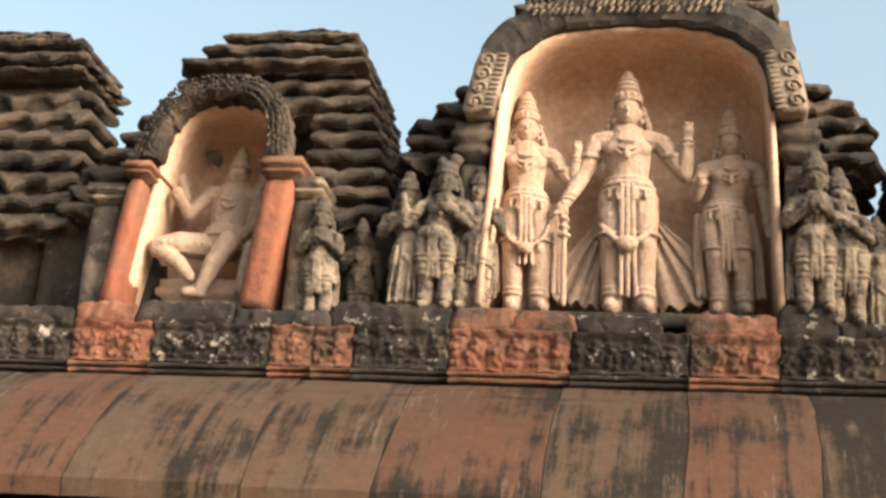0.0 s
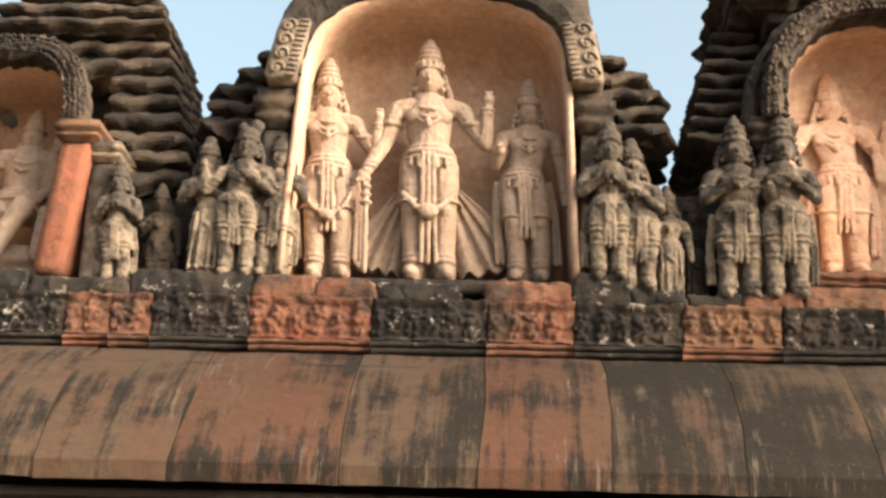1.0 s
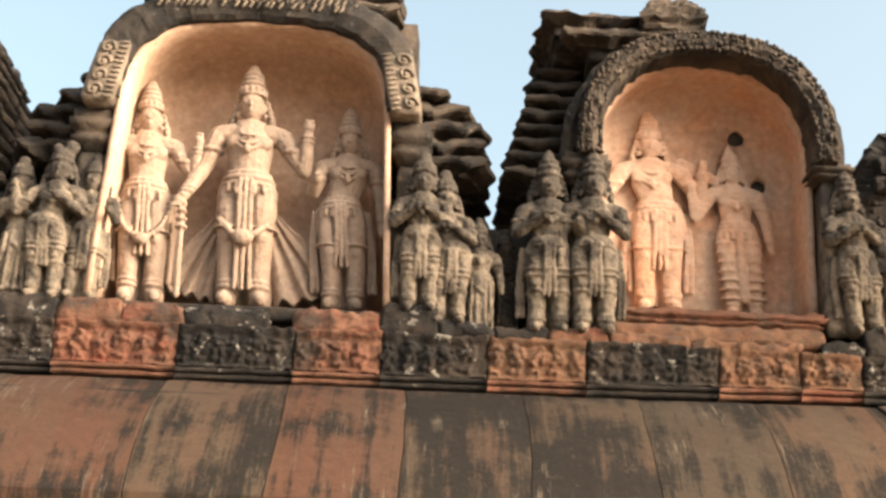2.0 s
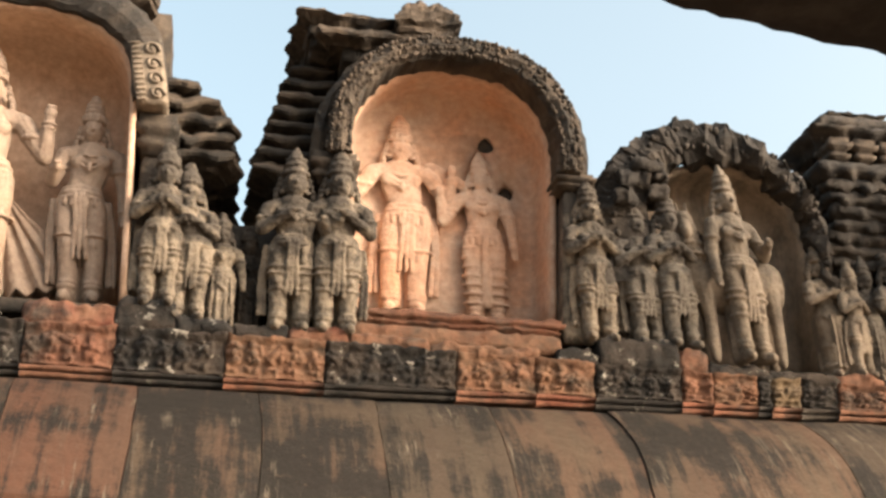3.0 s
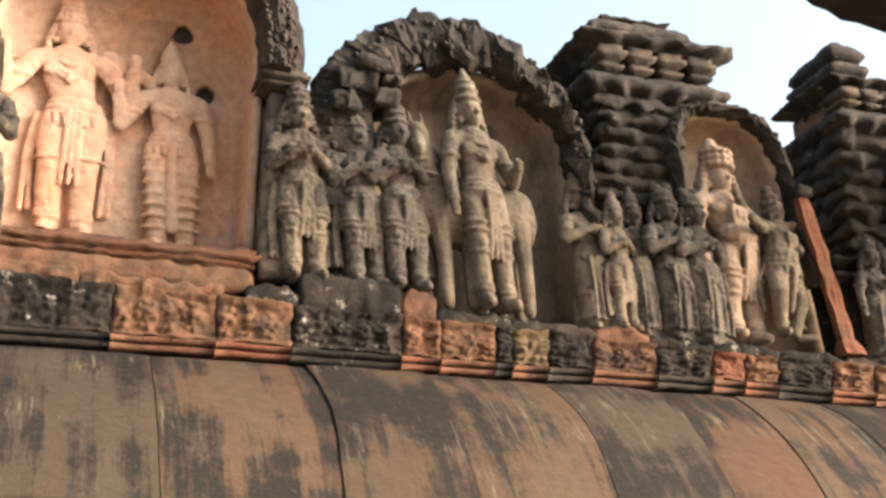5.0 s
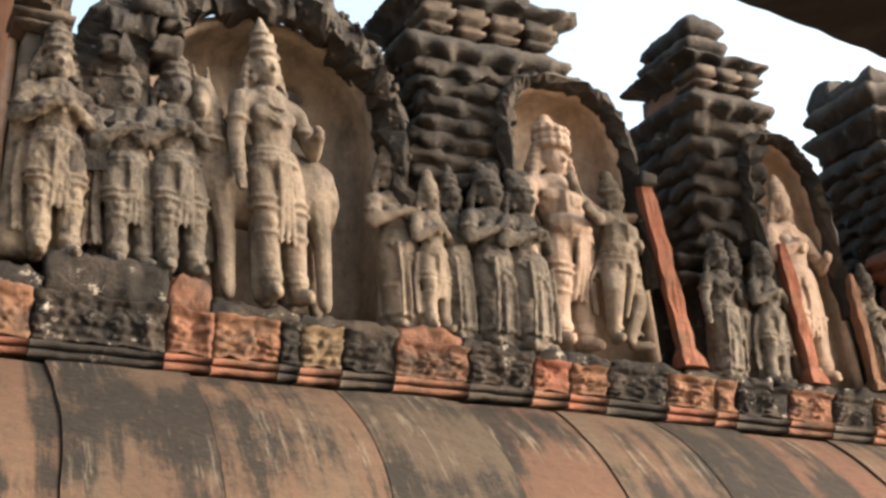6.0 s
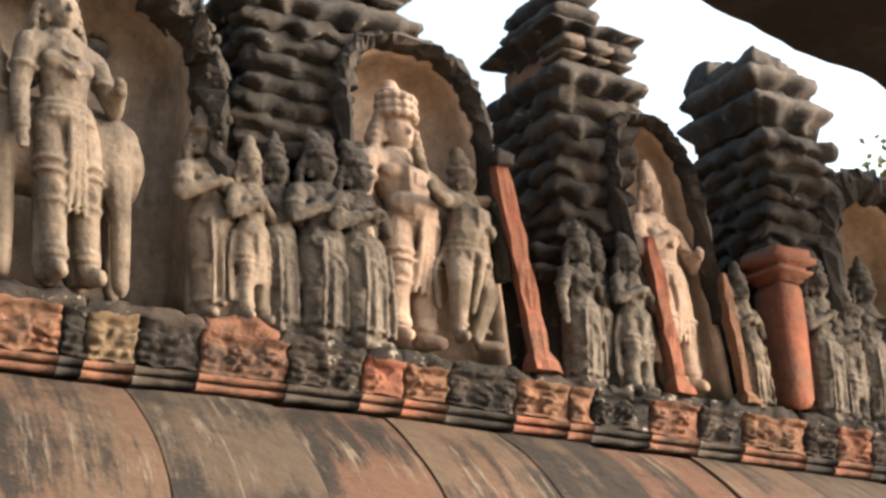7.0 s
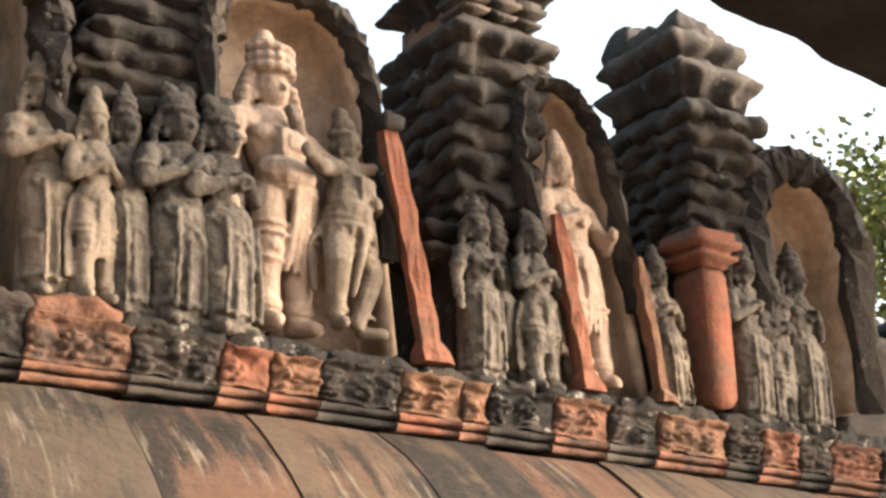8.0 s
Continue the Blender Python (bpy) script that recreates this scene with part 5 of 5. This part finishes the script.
figure("cream plaster statue with garland and tall crown", standing(DOWN, RAISE, "tall", "dhoti", garland=True), 0.53, 0.48, 0.3, 0.18, 1.33, CREAM, girth=0.9, turn=4, voxel=0.0045)
figure("large cream plaster king with a mace and flowing sash", standing(REST, RAISE, "tall", "dhoti", sash=True, staff=-0.25, scarf=False), 1.02, 0.98, 0.3, 0.18, 1.44, CREAM, girth=0.96, voxel=0.0045)
figure("cream plaster consort statue with a high crown", standing(FRONT, DOWN, "tall", "dhoti", -0.5), 1.5, 1.47, 0.3, 0.18, 1.23, CREAM, girth=0.93, voxel=0.0045)
figure("weathered grey guard statue with folded arms", standing(FOLD, FOLD, "round", "dhoti", head=1.2), 1.86, 1.86, 0.03, 0.15, 0.92, GREY, group=A1)
figure("weathered grey guard statue leaning on its neighbour", standing(FOLD, FOLD, "round", "dhoti", 0.6, head=1.2), 2.0, 1.97, 0.06, 0.1, 0.84, GREY, group=A1)
figure("small grey attendant statue in a recess", standing(FOLD, DOWN, "round", "robe", head=1.2), 2.15, 2.13, 0.1, 0.07, 0.62, GREY, group=A1)
figure("small dark attendant statue in a recess", standing(DOWN, DOWN, "round", "robe", head=1.2), 2.28, 2.26, 0.2, 0.07, 0.6, DARK, group=A1)
figure("grey guard statue with a pointed crown", standing(FOLD, FRONT, "cone", "dhoti", head=1.2), 2.46, 2.45, 0.06, 0.08, 0.96, GREY, group=A1)
figure("grey guard statue with a high crown and folded arm", standing(DOWN, FOLD, "cone", "dhoti", head=1.2), 2.67, 2.66, 0.04, 0.08, 0.97, GREY, group=A1)
figure("worn cream relief of a four-armed god", standing(RAISE, RAISE, "tall", "dhoti", 0.4, extra=(tube([(0.14, 0.02, 0.74, 0.04), (0.3, 0.02, 0.66, 0.035), (0.34, 0.0, 0.5, 0.03)], 8),)), 3.04, 3.0, 0.46, 0.3, 1.36, STAINED, girth=1.02, deep=0.5)
figure("worn cream relief of a goddess in pleated dress", standing(RAISE, DOWN, "cone", "pleats"), 3.46, 3.4, 0.45, 0.28, 1.2, STAINED, girth=0.98, deep=0.55)
figure("grey pillar statue with folded arms", standing(FOLD, FOLD, "cone", "dhoti", head=1.2), 3.93, 3.86, 0.06, 0.14, 0.93, GREY, turn=8, group=A1)
figure("small blackened attendant statue", standing(DOWN, DOWN, "round", "dhoti", head=1.2), 4.04, 3.98, 0.14, 0.14, 0.66, DARK, turn=10, group=A1)
figure("blackened attendant statue with folded arms", standing(FOLD, FOLD, "bun", "dhoti", head=1.2), 4.18, 4.09, 0.08, 0.14, 0.87, ASH, turn=10, group=A1)
figure("blackened attendant statue with a pointed crown", standing(FOLD, FOLD, "cone", "dhoti", head=1.2), 4.34, 4.25, 0.06, 0.14, 0.91, ASH, turn=10, group=A1)
figure("buff plaster horse behind a standing rider", beast(), 4.66, 4.54, 0.13, 0.05, 0.8, PALE, turn=4, girth=0.72, name="horse_statue")
figure("tall buff plaster hero statue in a pointed crown", standing(DOWN, FRONT, "cone", "dhoti", head=1.12, scarf=False), 4.69, 4.53, 0.03, 0.05, 1.06, PALE, turn=14, girth=0.84)
figure("robed grey plaster attendant statue", standing(FOLD, FOLD, "round", "robe", head=1.2), 5.16, 5.05, 0.12, 0.06, 0.72, PALE, turn=18, girth=1.08, group=A1)
figure("small pale attendant statue worn smooth", standing(FOLD, FOLD, "round", "dhoti", head=1.2), 5.25, 5.18, 0.05, 0.06, 0.62, PALE, turn=18, girth=0.86, group=A1)
figure("slim grey attendant statue with a conical cap", standing(DOWN, FOLD, "cone", "robe", head=1.2), 5.36, 5.27, 0.08, 0.04, 0.66, ASH, turn=14, girth=0.86, group=A1)
figure("grey robed woman statue with folded arms", standing(FOLD, FOLD, "bun", "robe", head=1.2), 5.49, 5.41, 0.06, 0.03, 0.7, ASH, turn=18, girth=1.1, group=A1)
figure("grey robed woman statue beside her twin", standing(FOLD, FOLD, "bun", "robe", head=1.2), 5.62, 5.53, 0.05, 0.03, 0.69, ASH, turn=24, girth=1.1, group=A1)
figure("cream plaster dancing lord with curled hair", standing(DOWN, REACH, "tall", "dhoti", 0.6, head=1.14, scarf=False, extra=LORD), 5.80, 5.68, 0.1, 0.04, 0.92, CREAM, turn=16, girth=1.12)
figure("buff plaster dancing consort with bent knees", dancing(-1), 6.0, 5.92, 0.07, 0.06, 0.74, PALE, turn=24, girth=1.0)
figure("grey attendant statue with a conical cap", standing(DOWN, FOLD, "cone", "robe", head=1.2), 6.44, 6.38, 0.06, 0.02, 0.57, ASH, turn=14, group=A1)
figure("small grey attendant statue behind its neighbours", standing(DOWN, DOWN, "cone", "dhoti", head=1.2), 6.54, 6.47, 0.1, 0.02, 0.56, ASH, turn=14, group=A1)
figure("grey attendant statue with folded arms and bun", standing(FOLD, FOLD, "bun", "dhoti", head=1.2), 6.65, 6.58, 0.05, 0.02, 0.57, ASH, turn=14, group=A1)
figure("cream plaster god statue with orange paint", standing(FOLD, FRONT, "tall", "dhoti"), 6.87, 6.69, 0.09, 0.04, 0.85, CREAM, turn=14, deep=0.8)
figure("small buff attendant statue by the jamb", standing(FOLD, FOLD, "round", "robe", head=1.2), 7.17, 7.06, 0.06, 0.02, 0.54, GREY, turn=14, girth=0.9, group=A1)
figure("grey attendant statue beside the red pilaster", standing(FOLD, DOWN, "cone", "robe", head=1.2), 7.5, 7.42, 0.05, 0.02, 0.64, ASH, turn=14, group=A1)
figure("small grey attendant statue with folded arms", standing(FOLD, FOLD, "round", "dhoti", head=1.2), 7.62, 7.54, 0.04, 0.02, 0.55, ASH, turn=14, group=A1)
figure("grey attendant statue under the arch", standing(DOWN, FOLD, "cone", "robe", head=1.2), 7.75, 7.66, 0.06, 0.02, 0.66, ASH, turn=14, group=A1)

# ---- the porch that the camera stands beside: its worn eave and its pillars ----
porch = thing("porch", "dark stone porch roof with a ragged eave on square pillars", "porch", (9.2, -2.2, -3.4), kind="structure")
ED = Vector((3.32, 0.87, 0)).normalized()
EN = Vector((ED.y, -ED.x, 0))
vs, fs = [], []
n = 90
for i in range(n + 1):
    ex = 2.0 + i * 0.085
    q = Vector((ex, float(np.interp(ex, [2.0, 3.92, 4.55, 5.0, 5.45, 5.9, 6.48, 7.23, 7.87, 9.7], [-1.8, -1.21, -1.06, -0.95, -0.8, -0.62, -0.48, -0.34, -0.22, -0.05])), 1.2))
    rag = 0.03 * noise.noise(q * 3.0) + 0.015 * noise.noise(q * 11.0)
    for a, z in ((rag, 0.0), (rag - 0.01, 0.1), (0.5, 0.22), (1.5, 0.4), (1.5, 0.2), (0.5, 0.02)):
        vs.append(q + EN * a + Vector((0, 0, z + rag * 0.4)))
for i in range(n):
    for j in range(6):
        a, b = i * 6 + j, i * 6 + (j + 1) % 6
        fs.append((a, a + 6, b + 6, b))
fs.append(tuple(range(6)))
fs.append(tuple(reversed([n * 6 + j for j in range(6)])))
# the underside's shade is put into this near-black colour
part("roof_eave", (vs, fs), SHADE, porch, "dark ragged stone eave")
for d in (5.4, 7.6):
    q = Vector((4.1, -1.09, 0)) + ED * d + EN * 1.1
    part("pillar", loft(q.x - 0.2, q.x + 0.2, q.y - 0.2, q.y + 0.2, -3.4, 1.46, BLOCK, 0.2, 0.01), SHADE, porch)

# ---- tree beyond the end of the parapet ----
LEAF = bpy.data.materials.new("green_leaf")
LEAF.use_nodes = True
lb = LEAF.node_tree.nodes["Principled BSDF"]
li = LEAF.node_tree.nodes.new("ShaderNodeNewGeometry")
lr = LEAF.node_tree.nodes.new("ShaderNodeValToRGB")
lr.color_ramp.elements[0].color, lr.color_ramp.elements[1].color = (0.035, 0.06, 0.015, 1), (0.16, 0.19, 0.05, 1)
LEAF.node_tree.links.new(li.outputs["Random Per Island"], lr.inputs[0])
LEAF.node_tree.links.new(lr.outputs[0], lb.inputs["Base Color"])
lb.inputs["Roughness"].default_value = 0.6
BARK = stone("bark", (0.12, 0.085, 0.06), (0.2, 0.15, 0.1), amount=0.3, bump=0.8, scale=6.0)


def tree(x, y, height, spread, seed):
    rnd = random.Random(seed)
    t = thing("tree", "leafy green tree behind the temple", "tree", (x, y, -3.4))
    base = Vector((x, y, -3.4))
    g, tips = [], []
    fork = base + Vector((0.1, 0, height * 0.45))
    g.append(tube([(*base, 0.24), (*(base + Vector((0.05, 0.05, height * 0.25))), 0.19), (*fork, 0.15)], 10))
    for k in range(9):
        a = k * 2.4 + rnd.uniform(-0.3, 0.3)
        end = fork + Vector((math.cos(a) * spread * rnd.uniform(0.4, 0.9), math.sin(a) * spread * rnd.uniform(0.4, 0.9), height * rnd.uniform(0.15, 0.52)))
        mid = fork.lerp(end, 0.5) + Vector((0, 0, 0.25))
        g.append(tube([(*fork, 0.1), (*mid, 0.06), (*end, 0.02)], 7))
        tips += [end, mid.lerp(end, 0.5)]
        for m in range(3):
            e2 = end + Vector((rnd.uniform(-1, 1), rnd.uniform(-1, 1), rnd.uniform(-0.3, 0.8))) * spread * 0.3
            g.append(tube([(*mid.lerp(end, 0.6), 0.035), (*e2, 0.012)], 5))
            tips.append(e2)
    part("trunk", merge(*g), BARK, t)
    vs, fs = [], []
    for tip in tips:
        for m in range(520):
            c = tip + Vector((rnd.gauss(0, 1), rnd.gauss(0, 1), rnd.gauss(0, 0.8))) * spread * 0.17
            d = Vector((rnd.uniform(-1, 1), rnd.uniform(-1, 1), rnd.uniform(-0.8, 0.4))).normalized()
            u = d.cross(Vector((rnd.random(), rnd.random(), rnd.random() + 0.1))).normalized()
            ln = rnd.uniform(0.09, 0.17)
            k = len(vs)
            vs += [c, c + d * ln * 0.5 + u * ln * 0.28, c + d * ln, c + d * ln * 0.5 - u * ln * 0.28]
            fs.append((k, k + 1, k + 2, k + 3))
    part("crown", (vs, fs), LEAF, t, smooth=False)


tree(16.75, 5.8, 8.7, 2.3, 4)
